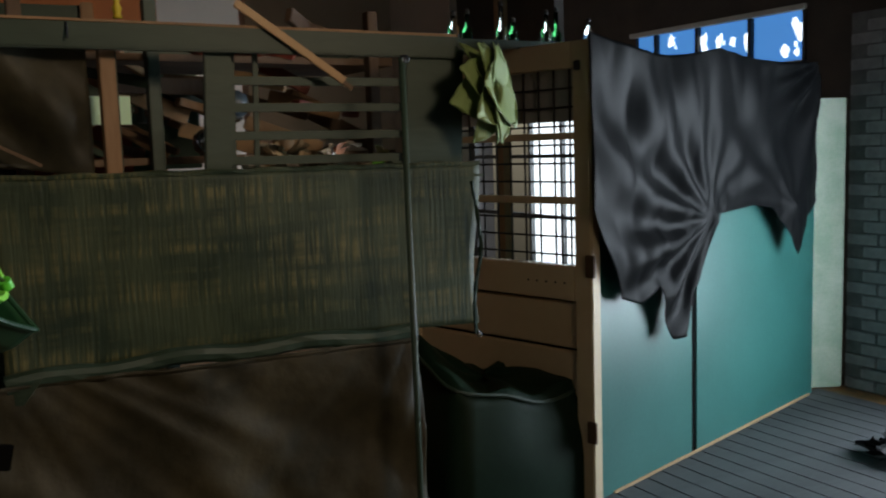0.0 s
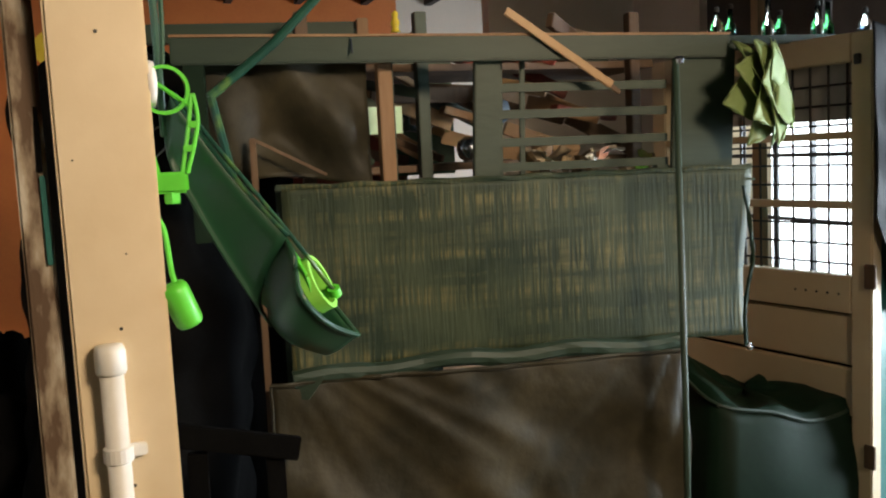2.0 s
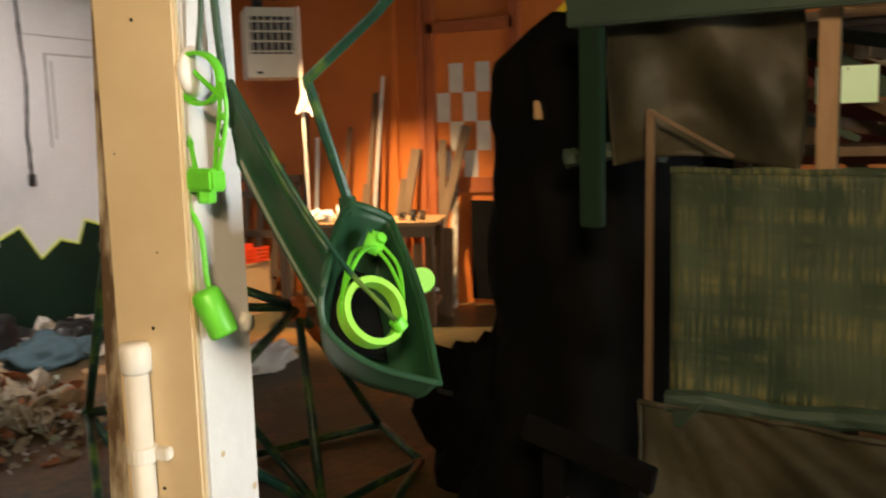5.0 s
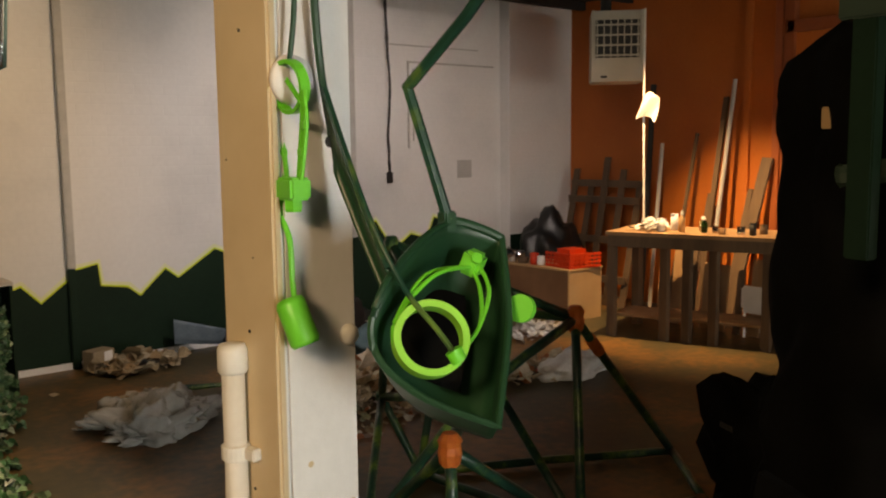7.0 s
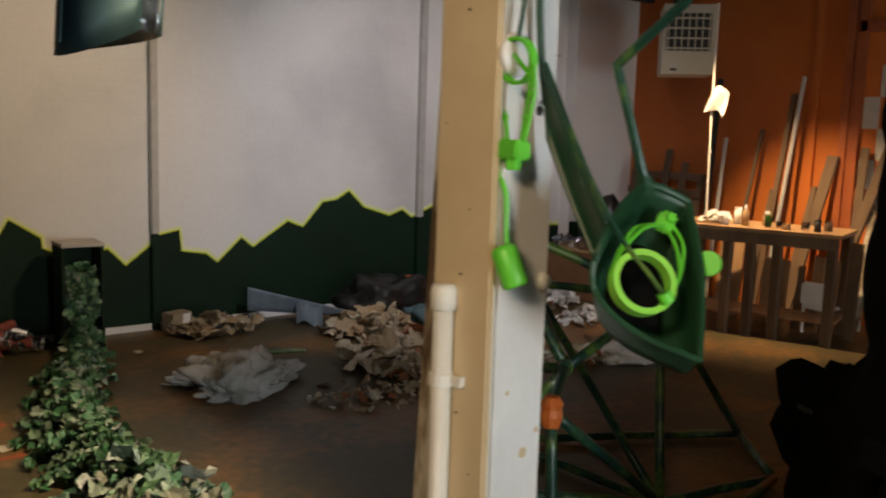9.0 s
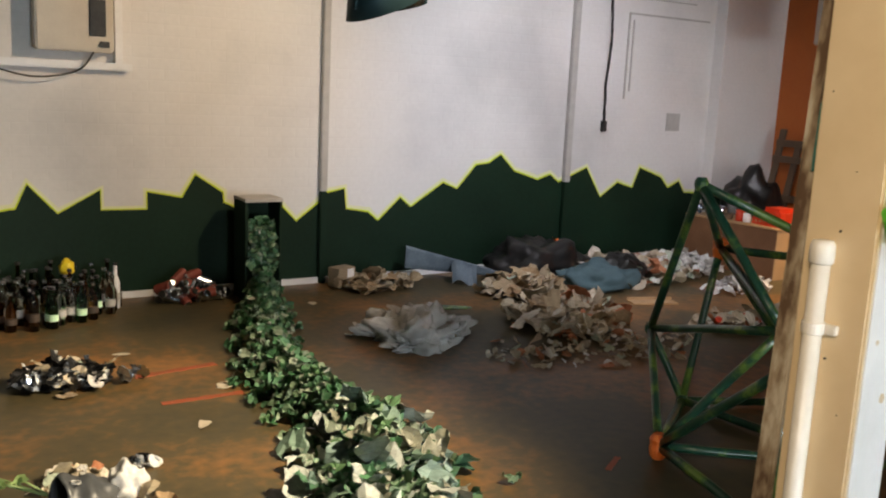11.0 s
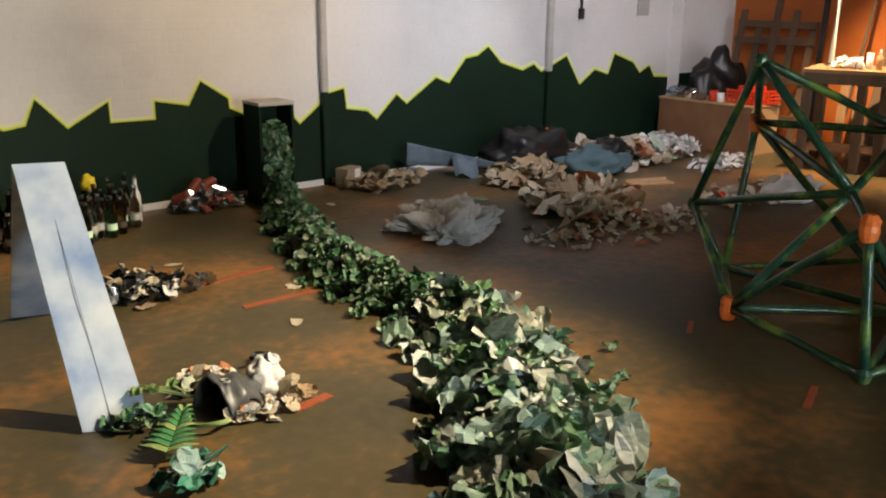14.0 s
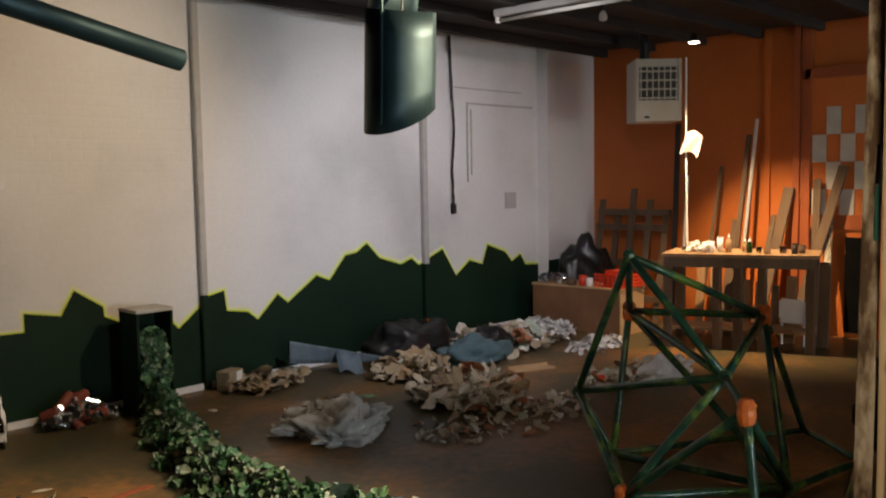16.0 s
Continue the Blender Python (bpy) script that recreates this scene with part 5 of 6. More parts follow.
lump("black_bag", (0.66, 5.72, 0), 0.08, 0.08, 0.07, M_bin, "torn black plastic bag on the floor", "bag", 0.5, 12.0)
heap("foil_sheet", (0.82, 5.70, 0), 0.10, 0.06, 0.02, 6, 0.10, M_steel, "crumpled silver foil sheet", seed=32)
shoe = thing("leather_bag", (0.40, 4.36, 0), "upturned dark grey leather bag spilling rubbish", "bag", turn=15)


def bag_skin(u, v):
    dent = 1 + 0.22 * noise.noise(Vector((u * 3, math.cos(math.pi * v) * 2, 4.0)))
    r = (0.095 - 0.035 * u + 0.012 * math.sin(3 * u)) * dent
    return Vector((-0.10 + 0.21 * u, r * 1.15 * math.cos(math.pi * v), 0.004 + max(0, 1.45 * r * math.sin(math.pi * v)) * (1 - 0.25 * u)))


part("bag_body", bm_sheet(bag_skin, 16, 18, 0.006), M_grey_leather, shoe, smooth=True)
part("bag_end", bm_sheet(lambda u, v: bag_skin(1, v).lerp(Vector((0.125, 0, 0.03)), u), 4, 14, 0.004), M_grey_leather, shoe, smooth=True)
# Black inner band paints the shade in the bag's mouth
part("bag_mouth_shade", bm_sheet(lambda u, v: bag_skin(0.35, v) * 0.92 + Vector((0.02 * u, 0, -0.02 * u)), 3, 14, 0.004), M_black, shoe, "black band inside the bag in place of its shade")
part("buckle", bm_ring((-0.06, -0.03, 0.128), 0.018, 0.004, 0.006, (0.2, 0, 1)), M_tube, shoe)
part("bag_strap", bm_tube(arc([(-0.10, -0.09, 0.01), (-0.18, -0.13, 0.04), (-0.22, -0.04, 0.02), (-0.17, 0.05, 0.01)]), 0.009, 8), M_petal, shoe)
lump("white_cloth_bundle", (0.53, 4.38, 0), 0.075, 0.075, 0.12, M_paper, "white cloth bundle beside the leather bag", "cloth", 0.25, 15.0)
heap("wrapper_heap", (0.46, 4.25, 0), 0.14, 0.09, 0.07, 26, 0.06, M_litter, "wrappers and tissue spilling from the bag", seed=33, parts=(("tissue", M_paper, 10, 0.05, 1.2),))
heap("tissue_heap", (0.38, 4.56, 0), 0.13, 0.10, 0.10, 26, 0.07, M_litter, "crumpled tissue and packaging", seed=34, parts=(("tissue", M_paper, 8, 0.05, 1.2),))
heap("foil_ball", (0.66, 4.64, 0), 0.05, 0.035, 0.03, 8, 0.06, M_steel, "small crumpled foil wrapper", seed=35, parts=(("white_scraps", M_paper, 4, 0.05, 1.0),))
heap("dark_wrapper", (0.60, 4.27, 0), 0.07, 0.05, 0.03, 8, 0.07, M_card, "brown transparent wrapper on the floor", seed=36)
fern = thing("artificial_fern", (0.12, 4.22, 0.01), "green artificial fern frond lying on the floor", "fern", turn=55)
for k in range(9):
    for s in (-1, 1):
        n1 = 0.10 * (1 - k / 11)
        part("leaflet", bm_sheet(lambda u, v, k=k, s=s, n1=n1: Vector((-0.12 + 0.03 * k + 0.03 * v * v + (u - 0.5) * 0.034 * (1 - v * v), s * n1 * v, 0.03 + 0.012 * math.sin(3 * v) + 0.003 * k)), 2, 4, 0.002), M_petal if k % 4 == 0 else M_frond, fern)
part("stem", bm_tube([(-0.16, 0, 0.02), (0.15, 0, 0.055)], 0.004, 6), M_mural, fern)
sprig = thing("dried_sprigs", (0.22, 4.52, 0.0), "dried yellow-green flower sprigs on the floor", "sprigs")
for k in range(7):
    a = 2.4 + k * 0.35
    tip = Vector((0.16 * math.cos(a), 0.12 * math.sin(a), 0.07 + 0.01 * k))
    part("twig", bm_tube([(0.08, -0.06, 0.02), tip * 0.6 + Vector((0, 0, 0.03)), tip], 0.0035, 6), M_petal, sprig)
    v, f = [], []
    for _ in range(5):
        a2, b2 = ivy_leaf(rng, tip.x + rng.uniform(-0.02, 0.02), tip.y + rng.uniform(-0.02, 0.02), tip.z, 0.035)
        n0 = len(v)
        v += a2
        f += [tuple(n0 + q for q in t) for t in b2]
    mesh_of("flower", v, f, M_petal, sprig)
tuft = heap("green_leaf_tuft", (0.05, 3.95, 0), 0.10, 0.09, 0.08, 16, 0.09, M_tealleaf, "tuft of teal green artificial leaves on the floor", seed=37, parts=(("grey_scraps", M_news, 8, 0.07, 1.0),))
darkfern = heap("dark_fern_clump", (0.06, 4.42, 0), 0.10, 0.08, 0.08, 40, 0.03, M_mural, "clump of dark fern leaves", "fern", seed=38, parts=(("green_leaves", M_ivy, 26, 0.05, 1.2), ("pale_tips", M_petal, 10, 0.035, 1.4)))

# galvanised sheet bent like a roof
metal = thing("bent_metal_sheet", (-0.05, 5.0, 0), "bent galvanised metal flashing standing like a tent", "sheet")
part("front_leg", bm_sheet(lambda u, v: Vector((-0.062 + (0.215 - 0.05 * v) * u - 0.003 * v, -0.53 - 0.06 * u + 0.50 * v, 0.86 * v + 0.018 * abs(u - 0.45) * (1 - v) + 0.006 * math.sin(9 * v))), 10, 14, 0.004), M_flash, metal)
part("crease", bm_tube([(0.035, -0.558, 0.006), (0.02, -0.06, 0.862)], 0.0010, 6), M_bluesteel, metal)
part("back_leg", bm_sheet(lambda u, v: Vector((-0.065 + 0.165 * u + 0.10 * v, -0.03 - 0.06 * u + 0.85 * v, 0.86 - 0.86 * v)), 6, 6, 0.004), M_flash, metal)

# faded red lines and stains on the floor
for x0, y0, x1, y1, w in ((0.873, 5.737, 1.32, 5.80, 0.05), (0.90, 5.30, 1.30, 5.30, 0.045), (0.33, 4.72, 0.46, 4.72, 0.04), (0.55, 4.19, 0.72, 4.22, 0.05), (2.05, 3.05, 2.25, 3.13, 0.03), (2.33, 3.78, 2.46, 3.86, 0.025)):
    line = join(*[bm_beam(Vector((x0, y0, 0.0015)).lerp(Vector((x1, y1, 0.0015)), k / 8), Vector((x0, y0, 0.0015)).lerp(Vector((x1, y1, 0.0015)), (k + 0.96) / 8), w * random.uniform(0.75, 1.1), 0.004, 0) for k in range(8)])
    setting("floor_mark", line, M_redtape, "faded red painted line on the floor", "floor mark")
for x, y in ((0.90, 6.15), (1.25, 5.42), (2.35, 6.85), (1.0, 4.95)):
    chip = thing("paper_chip", (x, y, 0), "flattened pale paper on the floor", "paper")
    v, f = crumples(rng, [(0, 0, 0, 0.09, 0.003)])
    mesh_of("scrap", [(a, b, 0.004 + c * 0.1) for a, b, c in v], f, M_litter, chip)

# ---- shelf structure hung with tarpaulins ----
lay = RACK_BAY
rack = thing("timber_rack", (2.1, 1.1, 0), "dark green timber rack hung with painted canvas", "rack")
R0 = Vector((2.1, 1.1, 0))


def rk(x, y, z):
    return Vector((x, y, z)) - R0


part("top_beam", bm_beam(rk(2.11, 1.84, 1.818), rk(2.11, 0.43, 1.797), 0.035, 0.062, 0.004), M_beam, rack)
part("beam_edge", bm_beam(rk(2.105, 1.84, 1.852), rk(2.105, 0.43, 1.824), 0.03, 0.006, 0.001), M_wood, rack, "thin wood-coloured strip along the top edge")
part("upper_beam", bm_beam(rk(2.45, 2.02, 1.905), rk(2.45, 1.35, 1.90), 0.04, 0.05, 0.004), M_beam, rack)
part("upper_end", bm_beam(rk(2.43, 1.372, 1.905), rk(2.43, 1.34, 1.905), 0.04, 0.052, 0.003), M_wood, rack, "bare sawn end")
# Left post takes the darker mural green to stand in for shade
part("left_post", bm_beam(rk(2.115, 1.79, 1.375), rk(2.115, 1.79, 1.79), 0.03, 0.05, 0.003, (0, 1, 0)), M_mural, rack)
part("mid_post", bm_beam(rk(2.14, 1.085, 1.49), rk(2.14, 1.07, 1.80), 0.03, 0.065, 0.003, (0, 1, 0)), M_beam, rack)
part("thin_post", bm_beam(rk(2.13, 1.672, RACK_FLOOR), rk(2.13, 1.665, 1.615), 0.014, 0.016, 0.002, (0, 1, 0)), M_oldwood, rack)
part("thin_brace", bm_beam(rk(2.12, 1.664, 1.612), rk(2.12, 1.49, 1.52), 0.006, 0.008, 0.001), M_oldwood, rack)
part("right_board", bm_beam(rk(2.13, 0.50, 1.48), rk(2.12, 0.49, 1.80), 0.02, 0.17, 0.003, (0, 1, 0)), M_beam, rack)
for z in (1.51, 1.572, 1.642, 1.708):
    part("slat", bm_beam(rk(2.16, 1.06, z + 0.005), rk(2.16, 0.58, z), 0.012, 0.022, 0.002), M_beam, rack)
for y in (1.04, 0.98):
    part("slat_post", bm_beam(rk(2.17, y, 1.48), rk(2.17, y - 0.01, 1.79), 0.012, 0.014, 0.002, (0, 1, 0)), M_beam, rack)
for y in (1.60, 0.60):
    part("leg", bm_beam(rk(2.16, y, RACK_FLOOR), rk(2.16, y, 1.5), 0.04, 0.04, 0.003, (0, 1, 0)), M_beam, rack)
part("small_nail", bm_tube([rk(2.09, 1.415, 1.835), rk(2.075, 1.415, 1.80)], 0.003, 6), M_steel, rack)

canvas = thing("canvas_panel", (2.1, 1.0, 1.04), "green painted reed mat worn to straw, on the rack", "canvas")


def canvas_at(u, v):
    y = 0.605 - 1.225 * u
    z = 0.455 * v * (1 - 0.02 * u) + 0.02 * math.sin(3.0 * u) * (1 - v)
    return Vector((-0.01 + 0.012 * math.sin(7 * u + 2 * v) * (1 - 0.6 * v) + 0.02 * u * u, y + 0.012 * math.sin(5 * v) * u, z))


part("canvas", bm_sheet(canvas_at, 60, 24, 0.006), M_canvas, canvas, smooth=True)
part("top_bead", bm_tube([canvas_at(k / 30, 1.0) + Vector((-0.004, 0, 0.002 * math.sin(k * 1.7))) for k in range(31)], 0.007, 8, bumps=0.15), M_canvas, canvas)
part("bottom_roll", bm_tube([canvas_at(k / 30, 0.03) + Vector((-0.012, 0, -0.02 + 0.006 * math.sin(k * 0.8))) for k in range(26)], 0.022, 10, bumps=0.12), M_beam, canvas, "rolled grey-green lower hem")
part("corner_flap", bm_sheet(lambda u, v: Vector((-0.03 - 0.01 * u, 0.60 - 0.075 * u * (1 - v * 0.6), 0.005 - 0.055 * v)), 4, 4, 0.004), M_beam, canvas)
for k in range(17):
    part("weave_line", bm_beam(canvas_at(0.02 + k * 0.06, 0.93) + Vector((-0.006, 0, 0)), canvas_at(0.05 + k * 0.06, 0.925) + Vector((-0.006, 0, 0)), 0.003, 0.006, 0.001), M_canvas, canvas)


def drape(name, at, fn, nu, nv, material, label, category="tarpaulin", thick=0.004):
    ob = thing(name, at, label, category)
    part("cloth", bm_sheet(fn, nu, nv, thick), material, ob, smooth=True)
    part("hem", bm_tube([fn(k / 24, 0.0) + Vector((-0.004, 0, 0)) for k in range(25)], 0.006, 6, bumps=0.2), material, ob)
    part("side_hem", bm_tube([fn(0.0, k / 16) + Vector((-0.003, 0, 0)) for k in range(17)], 0.004, 6, bumps=0.2), material, ob)
    return ob


def tarp_low(u, v):
    y, z = 0.66 - 1.07 * u, -0.66 * v
    spread = math.atan2(u + 0.03, v + 0.25)
    fold = 0.017 * abs(noise.noise(Vector((spread * 7, v * 1.2, 5)))) - 0.022 * abs(noise.noise(Vector((math.atan2(1.05 - u, v + 0.3) * 8, v, 9)))) * u + 0.04 * noise.noise(Vector((u * 3.5 - v * 1.8, v * 1.6, 3))) + 0.018 * noise.noise(Vector((u * 8 - v * 4, v * 3, 7))) + 0.02 * math.sin(9 * u + 3 * v) * v
    return Vector((-0.02 + fold - 0.02 * v, y, z))


drape("lower_tarp", (2.08, 1.0, 1.03), tarp_low, 70, 50, M_tarp, "creased brown plastic tarp hanging to the floor")


def tarp_up(u, v):
    y = 0.20 - 0.40 * u
    z = -0.30 * v + 0.02 * math.sin(4 * u)
    return Vector((0.05 * noise.noise(Vector((u * 3, v * 2, 1))) + 0.018 * math.sin(10 * u - 5 * v), y, z))


drape("upper_tarp", (2.18, 1.575, 1.80), tarp_up, 40, 30, M_tarp, "dark brown tarp hanging behind the beam")
pole2 = thing("grey_pole", (1.9, 0.662, 0), "slim grey-green metal pole standing before the canvas", "pole")
part("rod", bm_tube([(0, 0, RACK_FLOOR), (0, 0.0, 0.9), (0, 0.008, 1.745)], 0.008, 12), M_beam, pole2, smooth=True)
part("cap", bm_lathe([(0.012, 1.735), (0.013, 1.745), (0.008, 1.752)], 12), M_steel, pole2)
stick = thing("split_stick", (2.082, 0.76, 1.705), "pale split wooden stick resting across the beam", "stick")
part("wood", bm_beam((0.0, 0.0, 0.0), (0.0, 0.27, 0.185), 0.012, 0.020, 0.002, (0, 1, 0)), M_plypale, stick)
part("splinter", bm_beam((0.0, -0.02, -0.02), (0.002, 0.10, 0.075), 0.010, 0.012, 0.002, (0, 1, 0)), M_oldwood, stick)
low = thing("low_plank", (2.0, 1.6, 0), "short plank low beside the rack, coloured black as if unlit", "plank")
# Plank and props are coloured black in place of shade
part("plank", bm_beam((0, 0.30, 0.955), (0, 0.0, 0.892), 0.022, 0.055, 0.003), M_black, low)
for y in (0.06, 0.24):
    part("prop", bm_beam((0.02, y, RACK_FLOOR), (0.02, y, 0.9), 0.03, 0.045, 0.003, (0, 1, 0)), M_black, low)


part("inner_shelf", bm_beam(rk(2.27, 1.07, 1.458), rk(2.27, 0.46, 1.45), 0.16, 0.02, 0.003), M_oldwood, rack)
heap("shelf_scraps", (2.27, 0.80, 1.472), 0.07, 0.24, 0.10, 20, 0.07, M_card, "splintered wood and card scraps on the shelf", seed=71, parts=(("pale_splinters", M_litter, 10, 0.06, 1.3), ("foil", M_steel, 4, 0.05, 1.0), ("green_tape", M_limepale, 3, 0.04, 1.4)))
# black cloth figure beside the rack
def shroud(u, v):
    a = u * 2 * math.pi
    r = 0.34 + 0.05 * v + (0.12 * max(0, v - 0.42))
    head = min(1, (v + 0.02) / 0.10) ** 0.5
    wob = 1 + 0.22 * noise.noise(Vector((math.cos(a) * 1.5, math.sin(a) * 1.5, v * 5))) + 0.07 * math.sin(9 * a + 5 * v) * v + 0.10 * noise.noise(Vector((math.cos(a) * 4, math.sin(a) * 4, v * 11)))
    return Vector((r * 1.1 * head * wob * math.cos(a), r * head * wob * math.sin(a) - 0.03 * v + 0.16 * max(0, v - 0.5), (1.98 + 0.10 * noise.noise(Vector((math.cos(a), math.sin(a), 3.0)))) * (1 - v)))


lay = ROOM
fig = thing("black_sheeting", (3.50, 2.16, 0), "black plastic sheeting draped over a tall pile", "sheeting")
part("sheet", bm_sheet(shroud, 48, 40, 0.004), M_black, fig, smooth=True)
part("side_drape", bm_sheet(lambda u, v: Vector((0.02 + 0.015 * math.sin(14 * u), -0.30 - 0.34 * u, 1.62 - 1.61 * v)), 16, 8, 0.004), M_black, fig, smooth=True)
part("tear", bm_box(-0.385, -0.378, 0.06, 0.10, 1.60, 1.66, 0.003), M_plypale, fig, "torn gap showing pale wood")
heap("dark_rubbish", (3.0, 2.05, 0), 0.30, 0.40, 0.55, 60, 0.14, M_brownwall, "heap of dark brown scraps by the black sheeting", seed=41)
lay = RACK_BAY
part("roll", bm_tube(arc([(0, 0, 0), (0.02, 0.1, 0.01), (0.0, 0.24, -0.01)]), 0.02, 8, bumps=0.3), M_beam, thing("rolled_cloth", (2.2, 1.66, 1.525), "rolled dark green cloth on the rack", "cloth"))
bm = bmesh.new()
bmesh.ops.create_icosphere(bm, subdivisions=4, radius=1)
for q in bm.verts:
    k = noise.noise(q.co * 1.7) * 0.5 + noise.noise(q.co * 4) * 0.22 + abs(noise.noise(q.co * 9)) * 0.10
    q.co = Vector((q.co.x * 0.36 * (1 + k), q.co.y * 0.36 * (1 + k), (max(q.co.z, -0.6) + 0.6) * 0.45 * (1 + k)))
lay = ROOM
mound = thing("black_bundle", (4.05, 2.74, 0), "tall bundle wrapped in black cloth on the floor", "bundle")
part("wrap", bm, M_black, mound, smooth=True)
part("tie", bm_ring((0, 0, 0.42), 0.365, 0.006, 0.02, (0.1, 0, 1)), M_dark, mound)
sign = thing("yellow_sign", (4.10, 2.44, 2.06), "small yellow diamond sign behind the rack", "sign")
part("plate", bm_box(-0.003, 0.003, -0.05, 0.05, -0.05, 0.05, 0.002, Matrix.Rotation(radians(45), 4, "X")), M_yellow, sign)
part("sign_post", bm_box(0.004, 0.02, -0.10, -0.08, -2.06, 0.1, 0.002), M_teal, sign)

# clutter on the shelves behind
lay = SHELF_BAY
back = thing("shelf_unit", (2.9, 0.8, 0), "bare wooden shelf unit crammed with scrap wood", "shelves")
for y, m in ((1.49, M_oldwood), (1.095, M_beam), (0.30, M_oldwood)):
    part("upright", bm_beam((0, y - 0.8, 0), (0, y - 0.8, 1.98), 0.045, 0.04, 0.003, (0, 1, 0)), m, back)
for z in (1.02, 1.46, 1.80):
    part("shelf", bm_box(0.02, 0.5, -0.6, 0.72, z - 0.012, z + 0.012, 0.003), M_oldwood, back)
rng = random.Random(52)
WOODS = (M_plypale, M_wood, M_maroon, M_beam, M_oldwood, M_plypale, M_oldwood)
for k in range(42):
    y, z = rng.uniform(0.30, 1.50), rng.choice((1.475, 1.60, 1.70, 1.815))
    m = WOODS[k % 7]
    slab = thing("scrap_board", (3.02 + rng.uniform(-0.06, 0.3), y, z), {M_plypale: "pale sawn board end", M_wood: "bare wood offcut", M_maroon: "maroon painted board", M_beam: "dark green board", M_oldwood: "old dark timber offcut", M_orange: "orange painted offcut"}[m] + " wedged on the shelves", "board", "scrap on the shelves", turn=rng.uniform(-40, 40))
    a = Vector((0, -rng.uniform(0.06, 0.2), 0.012))
    b = Vector((rng.uniform(-0.02, 0.05), rng.uniform(0.06, 0.2), rng.uniform(0.02, 0.16)))
    part("slab", bm_beam(a, b, rng.uniform(0.02, 0.05), rng.uniform(0.02, 0.06), 0.003), m, slab)
panel = thing("maroon_panel", (3.55, 1.25, 0), "large maroon board behind the shelves", "board")
part("board", bm_box(0, 0.02, -0.22, 0.20, 1.40, 1.86, 0.003), M_maroon, panel)
part("stand", bm_box(0.005, 0.03, -0.03, 0.03, 0.0, 1.42, 0.003), M_oldwood, panel)
panel2 = thing("green_glass_panel", (3.75, 0.95, 0), "dull green sheet behind the shelves", "sheet")
part("sheet", bm_box(0, 0.01, -0.25, 0.12, 1.42, 1.95, 0.003), M_green, panel2)
part("stand", bm_box(0.005, 0.03, -0.03, 0.03, 0.0, 1.44, 0.003), M_oldwood, panel2)
lay = ROOM
note = thing("paper_note", (2.845, 1.262, 1.612), "pale green paper card propped behind the wooden upright", "note")
part("sheet", bm_box(-0.004, -0.001, 0.0, 0.145, 0, 0.092), M_note, note)
part("pin", bm_tube([(-0.006, 0.07, 0.084), (-0.003, 0.07, 0.084)], 0.003, 8), M_steel, note)
stud = thing("wooden_upright", (2.675, 1.369, 0), "bare reddish wooden upright behind the beam", "post")
part("stud", bm_box(-0.02, 0.02, -0.023, 0.023, 0, 1.86, 0.003), M_wood, stud)
part("pale_edge", bm_box(-0.019, 0.019, -0.0265, -0.0235, 1.45, 1.84, 0.001), M_beam, stud, "green painted edge")
lay = SHELF_BAY
for k, (x, y, z, r, m, label) in enumerate(((2.95, 0.92, 1.475, 0.045, M_steel, "shiny steel lamp reflector"), (3.0, 0.62, 1.475, 0.04, M_plypale, "round pale wooden knob"), (2.98, 0.80, 1.60, 0.05, M_blueplastic, "pale blue plastic globe"))):
    orb = thing("round_fitting", (x, y, z), label + " on the shelf", "fitting")
    part("bowl", bm_lathe([(r * 0.3, 0), (r * 0.8, r * 0.3), (r, r), (r * 0.85, r * 1.6), (r * 0.3, r * 1.95)], 16), m, orb, smooth=True)
    part("base", bm_lathe([(r * 0.5, -0.004), (r * 0.5, 0.006), (r * 0.3, 0.01)], 12), M_dark, orb)
lay = DOOR_BAY
for k in range(7):
    jar = thing("glass_jar", (2.32 + 0.06 * (k % 2), 0.36 - k * 0.085, 1.881), "small green glass bottle standing on the ledge", "bottle", "bottles on the ledge")
    part("glass", bm_lathe([(0.014, 0), (0.018, 0.004), (0.018, 0.045), (0.008, 0.06), (0.008, 0.08 + 0.02 * (k % 3))], 12), M_glassg if k % 2 else M_glassc, jar, smooth=True)
    part("stopper", bm_lathe([(0.009, 0.078 + 0.02 * (k % 3)), (0.009, 0.09 + 0.02 * (k % 3)), (0.004, 0.095 + 0.02 * (k % 3))], 10), M_dark, jar)
ledge = thing("ledge_board", (2.35, 0.1, 1.862), "green shelf board resting on the door top", "shelf")
part("board", bm_box(-0.09, 0.09, -0.30, 0.36, 0.0, 0.018, 0.003), M_beam, ledge)
part("lip", bm_box(-0.096, -0.09, -0.30, 0.36, -0.006, 0.02, 0.002), M_beam, ledge)
lay = RACK_BAY
crest = thing("small_ornament", (2.13, 1.30, 1.853), "small brass figure ornament on the beam", "ornament")
part("figure", bm_lathe([(0.012, 0), (0.008, 0.01), (0.012, 0.022), (0.006, 0.034), (0.009, 0.042), (0.003, 0.05)], 10), M_yellow, crest, smooth=True)

# pale green paper flower at the rack's end
flower = thing("paper_flower", (2.03, 0.345, 1.675), "pale green paper artichoke flower fixed to the rack", "flower")
